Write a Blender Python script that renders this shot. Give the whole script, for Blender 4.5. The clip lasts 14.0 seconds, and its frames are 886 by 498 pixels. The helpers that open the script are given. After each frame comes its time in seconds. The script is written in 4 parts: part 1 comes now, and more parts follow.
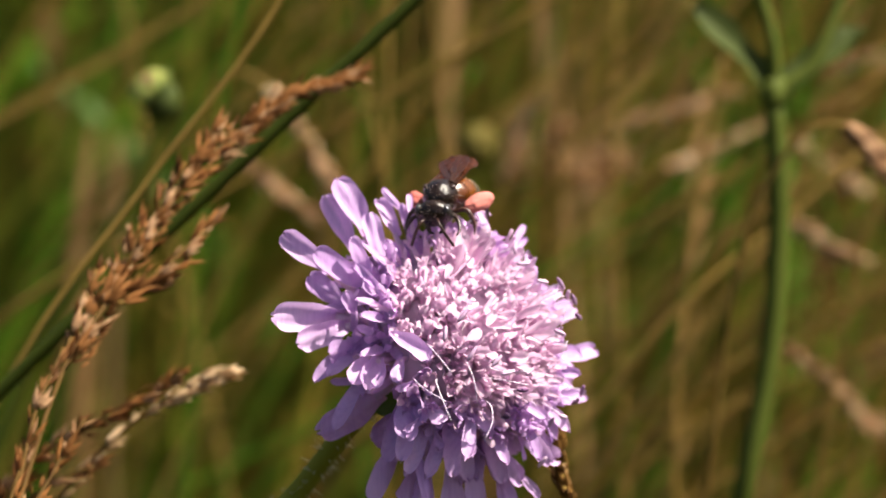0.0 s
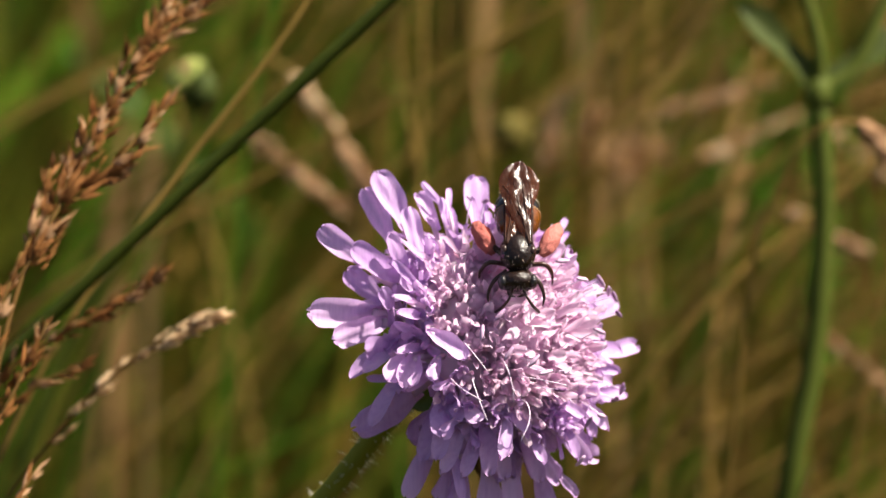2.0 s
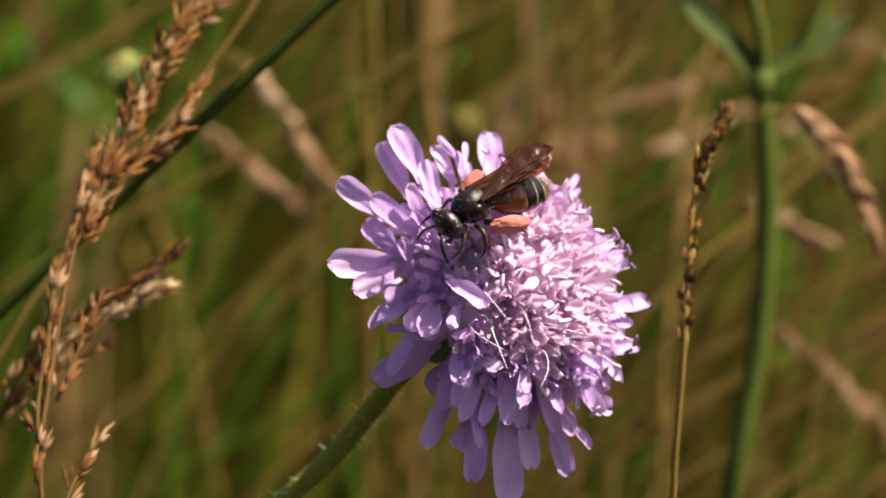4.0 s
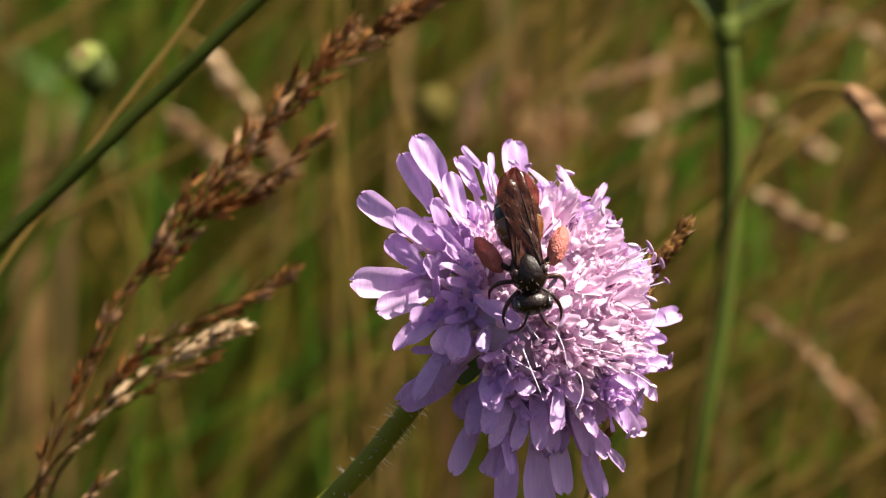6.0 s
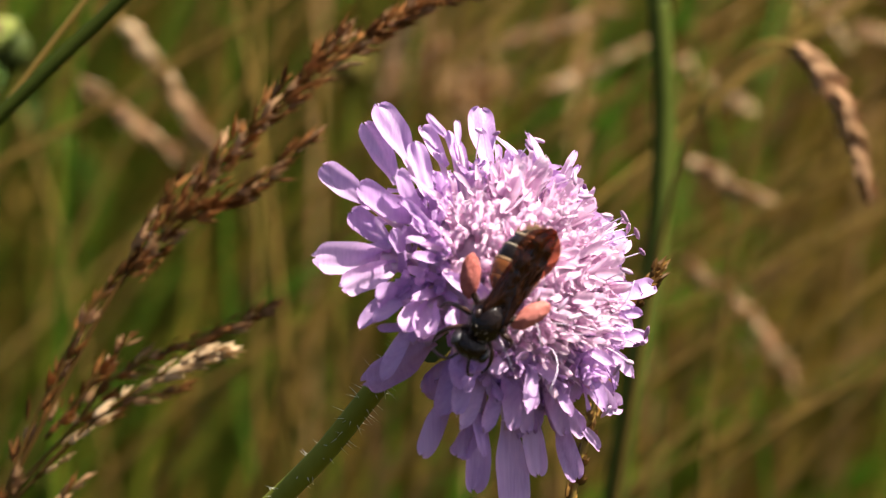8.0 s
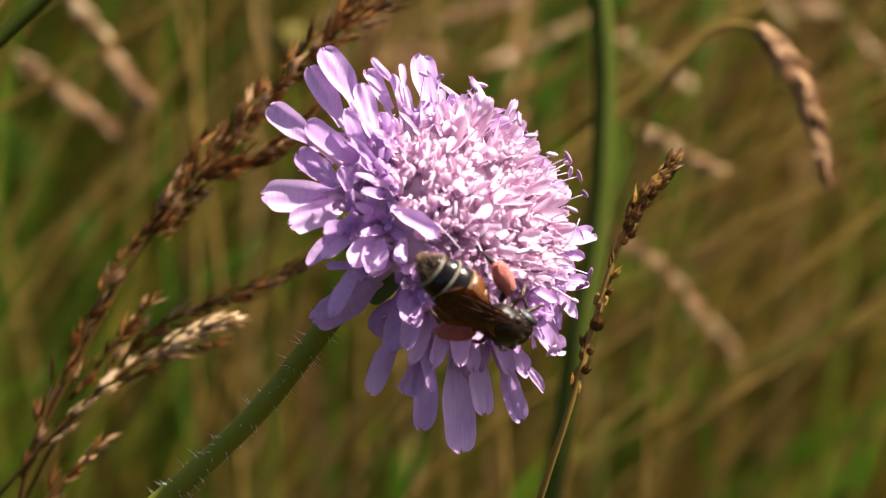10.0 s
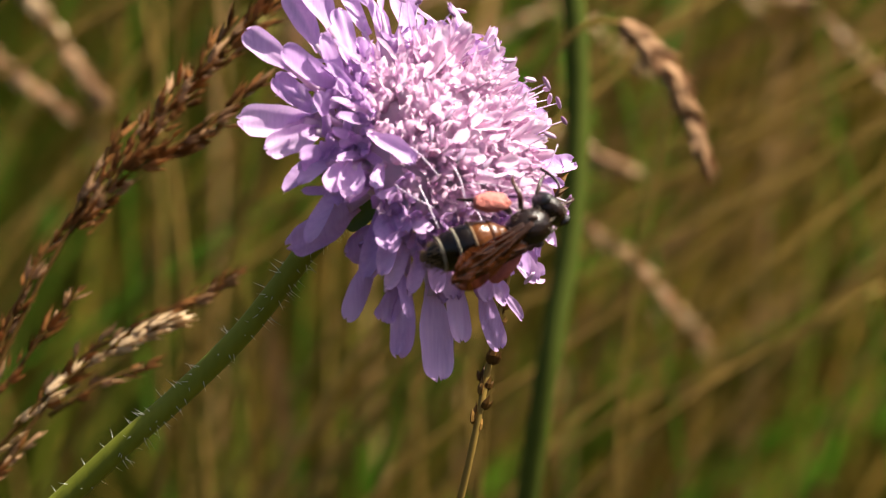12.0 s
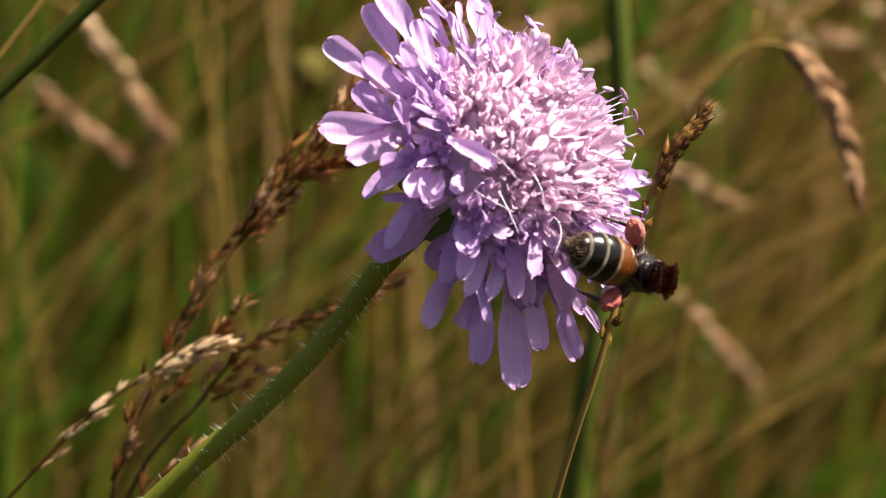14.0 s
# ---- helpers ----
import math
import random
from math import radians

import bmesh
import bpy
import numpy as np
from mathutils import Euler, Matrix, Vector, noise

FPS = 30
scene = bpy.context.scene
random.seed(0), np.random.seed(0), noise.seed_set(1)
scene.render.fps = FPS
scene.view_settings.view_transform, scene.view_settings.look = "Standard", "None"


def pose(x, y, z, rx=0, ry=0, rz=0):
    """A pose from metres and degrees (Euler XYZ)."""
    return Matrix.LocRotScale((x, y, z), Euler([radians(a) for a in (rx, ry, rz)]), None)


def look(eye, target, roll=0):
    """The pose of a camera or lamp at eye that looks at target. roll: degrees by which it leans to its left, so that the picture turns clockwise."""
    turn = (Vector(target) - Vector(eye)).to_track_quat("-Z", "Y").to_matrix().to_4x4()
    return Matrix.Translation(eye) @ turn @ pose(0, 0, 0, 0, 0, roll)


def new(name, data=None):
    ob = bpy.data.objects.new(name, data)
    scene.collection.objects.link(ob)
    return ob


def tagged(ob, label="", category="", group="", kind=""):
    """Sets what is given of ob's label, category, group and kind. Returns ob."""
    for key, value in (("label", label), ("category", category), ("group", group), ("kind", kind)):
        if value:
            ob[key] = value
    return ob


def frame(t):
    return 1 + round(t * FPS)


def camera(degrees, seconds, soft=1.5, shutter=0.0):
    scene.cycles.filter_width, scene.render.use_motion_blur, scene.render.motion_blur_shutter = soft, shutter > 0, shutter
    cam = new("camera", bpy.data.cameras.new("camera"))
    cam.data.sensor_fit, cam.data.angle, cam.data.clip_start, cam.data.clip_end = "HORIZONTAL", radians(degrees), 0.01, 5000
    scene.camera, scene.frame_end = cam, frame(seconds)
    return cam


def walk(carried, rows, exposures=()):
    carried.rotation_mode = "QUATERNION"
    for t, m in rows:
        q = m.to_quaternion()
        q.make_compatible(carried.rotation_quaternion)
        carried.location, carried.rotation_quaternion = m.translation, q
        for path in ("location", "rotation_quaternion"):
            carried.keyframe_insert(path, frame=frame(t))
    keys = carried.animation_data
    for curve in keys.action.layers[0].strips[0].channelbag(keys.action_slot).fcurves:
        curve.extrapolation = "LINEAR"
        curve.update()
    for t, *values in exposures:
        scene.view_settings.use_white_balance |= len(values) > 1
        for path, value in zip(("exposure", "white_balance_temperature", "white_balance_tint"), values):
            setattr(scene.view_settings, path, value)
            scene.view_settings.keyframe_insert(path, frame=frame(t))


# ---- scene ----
# A mining bee feeds on the head of a field scabious that sways in a dry meadow.
cam = camera(12.0, 14.0, 1.1)
PATH = [
    (0, look((0.0000, -0.34800, 0.62700), (-0.00000, -0.00042, 0.50015))),
    (0.5, look((0.0000, -0.34800, 0.62700), (0.00081, -0.00065, 0.49952))),
    (1, look((0.0000, -0.34800, 0.62700), (0.00131, -0.00071, 0.49937))),
    (1.5, look((0.0000, -0.34800, 0.62700), (0.00152, -0.00112, 0.49825))),
    (2, look((0.0000, -0.34800, 0.62700), (-0.00302, -0.00076, 0.49922))),
    (2.5, look((0.0000, -0.34800, 0.62700), (-0.00466, -0.00083, 0.49904))),
    (3, look((0.0000, -0.34800, 0.62700), (-0.00348, -0.00082, 0.49907))),
    (3.5, look((0.0000, -0.34800, 0.62700), (-0.00197, -0.00137, 0.49756))),
    (4, look((0.0000, -0.34800, 0.62700), (0.00115, -0.00092, 0.49878))),
    (4.2, look((0.0000, -0.34753, 0.62683), (0.00299, -0.00090, 0.49884))),
    (6.3, look((0.0000, -0.33391, 0.62186), (0.00416, -0.00174, 0.49654))),
    (6.5, look((0.0000, -0.33297, 0.62151), (0.00500, -0.00217, 0.49534))),
    (7, look((0.0000, -0.33109, 0.62083), (0.00670, -0.00164, 0.49681))),
    (7.5, look((0.0000, -0.32921, 0.62014), (0.00760, -0.00165, 0.49677))),
    (8, look((0.0000, -0.32827, 0.61980), (0.01030, -0.00258, 0.49421))),
    (8.2, look((0.0000, -0.32733, 0.61946), (0.01203, -0.00253, 0.49436))),
    (10.3, look((0.0000, -0.32545, 0.61877), (0.01548, -0.00326, 0.49235))),
    (10.5, look((0.0000, -0.32452, 0.61843), (0.01585, -0.00326, 0.49237))),
    (11, look((0.0000, -0.32170, 0.61740), (0.01869, -0.00307, 0.49289))),
    (11.5, look((0.0000, -0.31982, 0.61672), (0.01992, -0.00268, 0.49394))),
    (12, look((0.0000, -0.31888, 0.61637), (0.01766, -0.00349, 0.49172))),
    (12.5, look((0.0000, -0.31700, 0.61569), (0.01488, -0.00265, 0.49404))),
    (13, look((0.0000, -0.31888, 0.61637), (0.01260, -0.00221, 0.49523))),
    (13.5, look((0.0000, -0.32076, 0.61706), (0.01399, -0.00205, 0.49568))),
    (14, look((0.0000, -0.32264, 0.61774), (0.01354, -0.00237, 0.49481))),
]
walk(cam, PATH, ((0, 1.42), (4.2, 1.4), (7, 1.5), (8.2, 1.52), (10.3, 1.5), (13, 1.46), (14, 1.46)))
cam.data.dof.use_dof = True
cam.data.dof.focus_distance = 0.346
cam.data.dof.aperture_fstop = 48.0

# ---- light ----
SUN_TO = Vector((0.52, 0.12, 0.84)).normalized()
sun = new("sun", bpy.data.lights.new("sun", "SUN"))
sun.data.energy, sun.data.angle, sun.data.color = 5.0, radians(0.55), (1.0, 0.925, 0.79)
sun.matrix_world = look(SUN_TO * 20, (0, 0, 0))
world = bpy.data.worlds.new("meadow sky")
scene.world = world
world.use_nodes = True
sky = world.node_tree.nodes.new("ShaderNodeTexSky")
sky.sky_type, sky.sun_disc = "NISHITA", False
sky.sun_elevation, sky.sun_rotation = math.asin(SUN_TO.z), math.atan2(SUN_TO.x, SUN_TO.y)
sky.dust_density, sky.ozone_density, sky.air_density = 4.0, 0.4, 0.8
backing = world.node_tree.nodes["Background"]
backing.inputs["Strength"].default_value = 0.06
world.node_tree.links.new(sky.outputs["Color"], backing.inputs["Color"])

# ---- axes ----
MM = 0.001
VIEW = pose(0, 0, 0.5, 70, 0, 0)  # x right, y up the slope of sight, z towards the camera
DOWN = VIEW.to_3x3().inverted() @ Vector((0, 0, -1))
rng = random.Random(11)


def at(u, v, w):
    """A place in the world from millimetres in VIEW."""
    return VIEW @ Vector((u * MM, v * MM, w * MM))


def sway(u, v, w, roll=0.0, tilt=0.0):
    """A pose in VIEW: millimetres, a turn in the plane of sight and a lean out of it."""
    return VIEW @ Matrix.Translation((u * MM, v * MM, w * MM)) @ pose(0, 0, 0, 0, 0, roll) @ pose(0, 0, 0, 0, tilt, 0)


def nod(u, v, w, roll, dip, turn):
    """A pose in VIEW for the flower, turned about the middle of its head."""
    at_head = Matrix.Translation(CENTRE * MM)
    return sway(u, v, w) @ at_head @ pose(0, 0, 0, 0, 0, roll) @ pose(0, 0, 0, dip, 0, 0) @ pose(0, 0, 0, 0, turn, 0) @ at_head.inverted()


def facing(u, v, w, ahead, back):
    """A pose in VIEW whose x looks ahead and whose z follows the back."""
    x = Vector(ahead).normalized()
    z = (Vector(back) - x * x.dot(Vector(back))).normalized()
    turn = Matrix((x, z.cross(x), z)).transposed().to_4x4()
    return VIEW @ Matrix.Translation((u * MM, v * MM, w * MM)) @ turn


# ---- materials ----
def material(name, low, high, rough=0.6, scale=400.0, through_light=0.0, through_color=None, bump=0.2, gloss=0.4, metal=0.0, vary=0.25, coat=0.0, stripes=0.0, island=False):
    """A surface whose colour wanders between low and high at two scales and from piece to piece."""
    m = bpy.data.materials.new(name)
    m.use_nodes = True
    nodes, links = m.node_tree.nodes, m.node_tree.links
    shader = nodes["Principled BSDF"]
    shader.inputs["Roughness"].default_value = rough
    shader.inputs["Specular IOR Level"].default_value = gloss
    shader.inputs["Metallic"].default_value = metal
    shader.inputs["Coat Weight"].default_value = coat
    place = nodes.new("ShaderNodeTexCoord")
    fine, broad = nodes.new("ShaderNodeTexNoise"), nodes.new("ShaderNodeTexNoise")
    fine.inputs["Scale"].default_value, fine.inputs["Detail"].default_value = scale * 5, 4
    broad.inputs["Scale"].default_value, broad.inputs["Detail"].default_value = scale, 2
    source = place.outputs["Object"]
    if stripes:
        stretch = nodes.new("ShaderNodeMapping")
        stretch.inputs["Scale"].default_value = (stripes, 0.12, stripes)
        links.new(source, stretch.inputs["Vector"])
        links.new(stretch.outputs["Vector"], fine.inputs["Vector"])
    else:
        links.new(source, fine.inputs["Vector"])
    links.new(source, broad.inputs["Vector"])
    info = nodes.new("ShaderNodeNewGeometry" if island else "ShaderNodeObjectInfo")
    which = info.outputs["Random Per Island" if island else "Random"]
    a = nodes.new("ShaderNodeMath")
    a.operation = "MULTIPLY_ADD"
    a.inputs[1].default_value = 0.5
    links.new(fine.outputs["Fac"], a.inputs[0])
    half = nodes.new("ShaderNodeMath")
    half.operation = "MULTIPLY"
    half.inputs[1].default_value = 0.5
    links.new(broad.outputs["Fac"], half.inputs[0])
    links.new(half.outputs[0], a.inputs[2])
    b = nodes.new("ShaderNodeMath")
    b.operation = "MULTIPLY_ADD"
    b.inputs[1].default_value = vary * 2
    links.new(which, b.inputs[0])
    shift = nodes.new("ShaderNodeMath")
    shift.operation = "SUBTRACT"
    shift.inputs[1].default_value = vary
    links.new(a.outputs[0], shift.inputs[0])
    links.new(shift.outputs[0], b.inputs[2])
    ramp = nodes.new("ShaderNodeValToRGB")
    ramp.color_ramp.elements[0].position, ramp.color_ramp.elements[0].color = 0.2, (*low, 1)
    ramp.color_ramp.elements[1].position, ramp.color_ramp.elements[1].color = 0.8, (*high, 1)
    links.new(b.outputs[0], ramp.inputs["Fac"])
    links.new(ramp.outputs["Color"], shader.inputs["Base Color"])
    if bump:
        relief = nodes.new("ShaderNodeBump")
        relief.inputs["Strength"].default_value, relief.inputs["Distance"].default_value = bump, 0.0002
        links.new(fine.outputs["Fac"], relief.inputs["Height"])
        links.new(relief.outputs["Normal"], shader.inputs["Normal"])
    if through_light:
        glow, mix = nodes.new("ShaderNodeBsdfTranslucent"), nodes.new("ShaderNodeMixShader")
        mix.inputs["Fac"].default_value = through_light
        if through_color:
            glow.inputs["Color"].default_value = (*through_color, 1)
        else:
            links.new(ramp.outputs["Color"], glow.inputs["Color"])
        links.new(shader.outputs[0], mix.inputs[1])
        links.new(glow.outputs[0], mix.inputs[2])
        links.new(mix.outputs[0], nodes["Material Output"].inputs["Surface"])
    return m


def wing_material():
    """Smoky brown membrane: part clear, part glossy."""
    m = material("smoky wing membrane", (0.036, 0.010, 0.003), (0.10, 0.028, 0.008), 0.2, 500, gloss=0.6, bump=0.4)
    nodes, links = m.node_tree.nodes, m.node_tree.links
    clear, mix = nodes.new("ShaderNodeBsdfTransparent"), nodes.new("ShaderNodeMixShader")
    clear.inputs["Color"].default_value = (0.42, 0.13, 0.065, 1)
    mix.inputs["Fac"].default_value = 0.45
    links.new(nodes["Principled BSDF"].outputs[0], mix.inputs[1])
    links.new(clear.outputs[0], mix.inputs[2])
    links.new(mix.outputs[0], nodes["Material Output"].inputs["Surface"])
    return m


RAY = material("lilac petal", (0.46, 0.26, 0.56), (0.74, 0.50, 0.77), 0.55, 300, 0.38, bump=0.35, gloss=0.3, vary=0.2, stripes=3.0)
DISC = material("pale pink corolla", (0.68, 0.46, 0.63), (0.85, 0.655, 0.78), 0.6, 350, 0.6, bump=0.1, gloss=0.12, vary=0.15)
TUBE = material("greenish corolla tube", (0.66, 0.46, 0.62), (0.82, 0.64, 0.74), 0.6, 400, 0.3)
ANTHER = material("violet anther", (0.14, 0.05, 0.14), (0.62, 0.42, 0.58), 0.6, 500, vary=0.4)
FILAMENT = material("white filament", (0.75, 0.6, 0.78), (0.9, 0.8, 0.9), 0.5, 500, 0.2)
STALK = material("hairy green stalk", (0.135, 0.145, 0.012), (0.21, 0.22, 0.026), 0.6, 120, bump=0.3, stripes=2.0, gloss=0.12)
HAIR = material("pale plant hair", (0.55, 0.52, 0.42), (0.8, 0.78, 0.68), 0.5, 500, 0.3)
BUDGREEN = material("yellow green bud", (0.17, 0.21, 0.03), (0.42, 0.43, 0.10), 0.6, 300, 0.2)
OLIVE = material("olive yellow bud", (0.075, 0.06, 0.010), (0.15, 0.12, 0.022), 0.7, 300, gloss=0.1)
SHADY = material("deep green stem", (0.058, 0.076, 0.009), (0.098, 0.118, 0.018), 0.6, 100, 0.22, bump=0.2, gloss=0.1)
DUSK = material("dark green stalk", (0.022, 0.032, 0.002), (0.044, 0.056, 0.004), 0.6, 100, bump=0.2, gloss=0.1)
DULL = material("dull green leaf", (0.022, 0.034, 0.006), (0.05, 0.065, 0.014), 0.6, 100, 0.2, gloss=0.1)
SEPAL = material("green bract", (0.06, 0.10, 0.012), (0.13, 0.18, 0.03), 0.6, 300, 0.2)
STRAW = material("tan straw", (0.12, 0.072, 0.014), (0.26, 0.165, 0.038), 0.55, 60, 0.15, vary=0.35, gloss=0.1)
CULM = material("brown dry culm", (0.075, 0.038, 0.008), (0.17, 0.095, 0.022), 0.55, 60, 0.1, vary=0.3, gloss=0.1)
RUST = material("rusty brown spikelet", (0.115, 0.044, 0.009), (0.39, 0.170, 0.052), 0.6, 300, 0.52, vary=0.45, stripes=3.0, gloss=0.15)
CREAM = material("cream dry spikelet", (0.46, 0.31, 0.16), (0.76, 0.57, 0.35), 0.6, 300, 0.45, vary=0.3, gloss=0.15)
TAN = material("tan pink dry husk", (0.28, 0.15, 0.07), (0.54, 0.33, 0.18), 0.6, 300, 0.42, vary=0.3, gloss=0.1)
GOLD = material("golden brown spikelet", (0.09, 0.040, 0.007), (0.30, 0.155, 0.036), 0.5, 300, 0.3, vary=0.35, gloss=0.2)
BLACK = material("black chitin", (0.005, 0.0025, 0.0018), (0.016, 0.008, 0.005), 0.26, 700, bump=0.5, gloss=0.3)
SHELL = material("polished black chitin", (0.005, 0.003, 0.002), (0.013, 0.007, 0.004), 0.22, 900, bump=0.15, gloss=0.3)
EYE = material("dark compound eye", (0.008, 0.006, 0.006), (0.02, 0.016, 0.014), 0.2, 3000, bump=0.3, gloss=0.6)
AMBER = material("amber red chitin", (0.055, 0.015, 0.002), (0.16, 0.048, 0.006), 0.25, 700, bump=0.3, gloss=0.5)
BAND = material("white hair band", (0.16, 0.13, 0.09), (0.40, 0.34, 0.25), 0.7, 2500, bump=0.9)
TIP = material("brown hair fringe", (0.14, 0.07, 0.03), (0.32, 0.19, 0.09), 0.7, 2500, bump=0.9)
LEG = material("brown black leg", (0.016, 0.007, 0.005), (0.06, 0.022, 0.013), 0.35, 900, bump=0.3)
POLLEN = material("salmon pink pollen", (0.36, 0.085, 0.07), (0.60, 0.19, 0.155), 0.85, 1200, 0.12, bump=1.0)
FUR = material("grey bee hair", (0.12, 0.085, 0.06), (0.42, 0.34, 0.27), 0.6, 500)
WING = wing_material()
VEIN = material("dark wing vein", (0.02, 0.007, 0.004), (0.05, 0.016, 0.008), 0.6, 900, gloss=0.15)
SOIL = material("meadow floor", (0.02, 0.02, 0.005), (0.06, 0.055, 0.012), 0.95, 3.0, bump=0.6, gloss=0.05)
GRASS = material("green grass blade", (0.023, 0.041, 0.003), (0.100, 0.109, 0.010), 0.5, 6.0, 0.3, vary=0.45, island=True, bump=0, gloss=0.08)
HERB = material("bright herb leaf", (0.036, 0.085, 0.005), (0.085, 0.185, 0.012), 0.5, 8.0, 0.35, vary=0.4, island=True, bump=0, gloss=0.08)
DRY = material("dry grass blade", (0.078, 0.048, 0.007), (0.31, 0.19, 0.034), 0.6, 6.0, 0.25, vary=0.45, island=True, bump=0, gloss=0.08)
HAY = material("dry seed head", (0.145, 0.078, 0.028), (0.34, 0.20, 0.08), 0.7, 20.0, 0.25, vary=0.4, island=True, bump=0, gloss=0.08)


# ---- mesh makers ----
def mesh(name, vf, mat, smooth=True):
    d = bpy.data.meshes.new(name)
    d.from_pydata([tuple(v) for v in vf[0]], [], vf[1])
    d.materials.append(mat)
    if smooth:
        d.polygons.foreach_set("use_smooth", [True] * len(d.polygons))
    d.update()
    return d


def part(name, vf, mat, parent, label="", smooth=True):
    """One mesh object under a thing or a part."""
    ob = new(name, vf if isinstance(vf, bpy.types.Mesh) else mesh(name, vf, mat, smooth))
    ob.parent = parent
    return tagged(ob, label)


def thing(name, label, category, group="", kind="", m=None):
    ob = tagged(new(name), label, category, group, kind)
    ob.empty_display_size = 0.002
    ob.matrix_basis = m or Matrix()
    return ob


def joined(pieces):
    vs, fs = [], []
    for v, f in pieces:
        n = len(vs)
        vs.extend(v)
        fs.extend([tuple(i + n for i in q) for q in f])
    return vs, fs


def moved(vf, m):
    return [m @ Vector(v) for v in vf[0]], vf[1]


def curve(points, n):
    """n + 1 places on a smooth line through the points."""
    p = [Vector(q) for q in points]
    p = [p[0] * 2 - p[1], *p, p[-1] * 2 - p[-2]]
    out, spans = [], len(p) - 3
    for i in range(n + 1):
        s = min(i / n * spans, spans - 1e-6)
        k, t = int(s), s - int(s)
        a, b, c, d = p[k:k + 4]
        out.append(0.5 * (2 * b + (c - a) * t + (2 * a - 5 * b + 4 * c - d) * t * t + (3 * b - a - 3 * c + d) * t ** 3))
    return out


def tube(points, radii, sides=8, n=16):
    """A round stalk along a smooth line; the radii run evenly along it."""
    line = curve(points, n)
    vs, fs = [], []
    side = Vector((0.3, 0.7, 0.65))
    for i, p in enumerate(line):
        d = (line[min(i + 1, n)] - line[max(i - 1, 0)]).normalized()
        side = (side - d * side.dot(d)).normalized()
        other = d.cross(side)
        s = i / n * (len(radii) - 1)
        k = min(int(s), len(radii) - 2)
        r = radii[k] + (radii[k + 1] - radii[k]) * (s - k)
        for j in range(sides):
            a = 2 * math.pi * j / sides
            vs.append(p + (side * math.cos(a) + other * math.sin(a)) * r)
    for i in range(n):
        for j in range(sides):
            k = (j + 1) % sides
            fs.append((i * sides + j, i * sides + k, (i + 1) * sides + k, (i + 1) * sides + j))
    fs.append(tuple(range(sides))[::-1])
    fs.append(tuple(n * sides + j for j in range(sides)))
    return vs, fs


def lathe(profile, sides=16, squash=1.0):
    """A solid round x from (x, radius) pairs; squash flattens it in z."""
    vs, fs = [], []
    for x, r in profile:
        for j in range(sides):
            a = 2 * math.pi * j / sides
            vs.append(Vector((x, r * math.cos(a), r * math.sin(a) * squash)))
    for i in range(len(profile) - 1):
        for j in range(sides):
            k = (j + 1) % sides
            fs.append((i * sides + j, i * sides + k, (i + 1) * sides + k, (i + 1) * sides + j))
    fs.append(tuple(range(sides))[::-1])
    fs.append(tuple((len(profile) - 1) * sides + j for j in range(sides)))
    return vs, fs


def egg(rx, ry, rz, centre=(0, 0, 0), rough=0.0, rings=12, sides=18, seed=0.0):
    """A lumpy egg."""
    vs, fs = lathe([(-math.cos(math.pi * i / rings), max(0.02, math.sin(math.pi * i / rings))) for i in range(rings + 1)], sides)
    out = []
    for v in vs:
        k = 1 + rough * noise.noise(v * 2.6 + Vector((seed, seed, 0))) + rough * 0.6 * noise.noise(v * 7 + Vector((0, seed, seed)))
        out.append(Vector((v.x * rx * k + centre[0], v.y * ry * k + centre[1], v.z * rz * k + centre[2])))
    return out, fs


def petal(length, width, r, cup=0.15, curl=0.2, claw=0.35, rows=9, cols=6):
    """A lobe along y with a narrow foot, a rounded tip, a keel, ruffles and a bent end; z is its face."""
    vs, fs = [], []
    ph, am = r.uniform(0, 6), r.uniform(0.05, 0.14)
    for i in range(rows + 1):
        t = 1 - (1 - i / rows) ** 2.0
        wide = claw + (1 - claw) * math.sin(min(1, t * 1.9) * math.pi / 2) ** 1.3
        end = math.sqrt(max(0.0, 1 - max(0.0, (t - 0.66) / 0.34) ** 2.4))
        h = width / 2 * wide * (0.12 + 0.88 * end)
        for j in range(cols + 1):
            s = j / cols * 2 - 1
            y = length * (t - 0.03 * s * s * t ** 3 + 0.03 * math.sin(ph + 7 * s) * t ** 4)
            z = cup * width * (s * s) - curl * length * t * t + am * width * math.sin(ph + 9 * t) * s + 0.05 * width * math.cos(s * 9.5) * (t ** 0.5)
            vs.append(Vector((h * s, y, z)))
    for i in range(rows):
        for j in range(cols):
            a = i * (cols + 1) + j
            fs.append((a, a + 1, a + cols + 2, a + cols + 1))
    return vs, fs


def frame_of(y, z):
    """A turn whose y runs along y and whose z lies towards z."""
    y = Vector(y).normalized()
    z = (Vector(z) - y * y.dot(Vector(z))).normalized()
    return Matrix((y.cross(z), y, z)).transposed().to_4x4()


def scaled(vf, k):
    return [Vector(v) * k for v in vf[0]], vf[1]


def hairs(points, normals, length, thick, r, bend=0.5):
    """Fine three-sided spines that stand on a surface."""
    vs, fs = [], []
    for p, n in zip(points, normals):
        d = (n + Vector((r.uniform(-1, 1), r.uniform(-1, 1), r.uniform(-1, 1))) * bend).normalized()
        s = d.orthogonal().normalized()
        o = d.cross(s)
        k = len(vs)
        tall = length * r.uniform(0.5, 1.15)
        for a in range(3):
            vs.append(p + (s * math.cos(a * 2.1) + o * math.sin(a * 2.1)) * thick)
        vs.append(p + d * tall)
        fs += [(k, k + 1, k + 3), (k + 1, k + 2, k + 3), (k + 2, k, k + 3)]
    return vs, fs


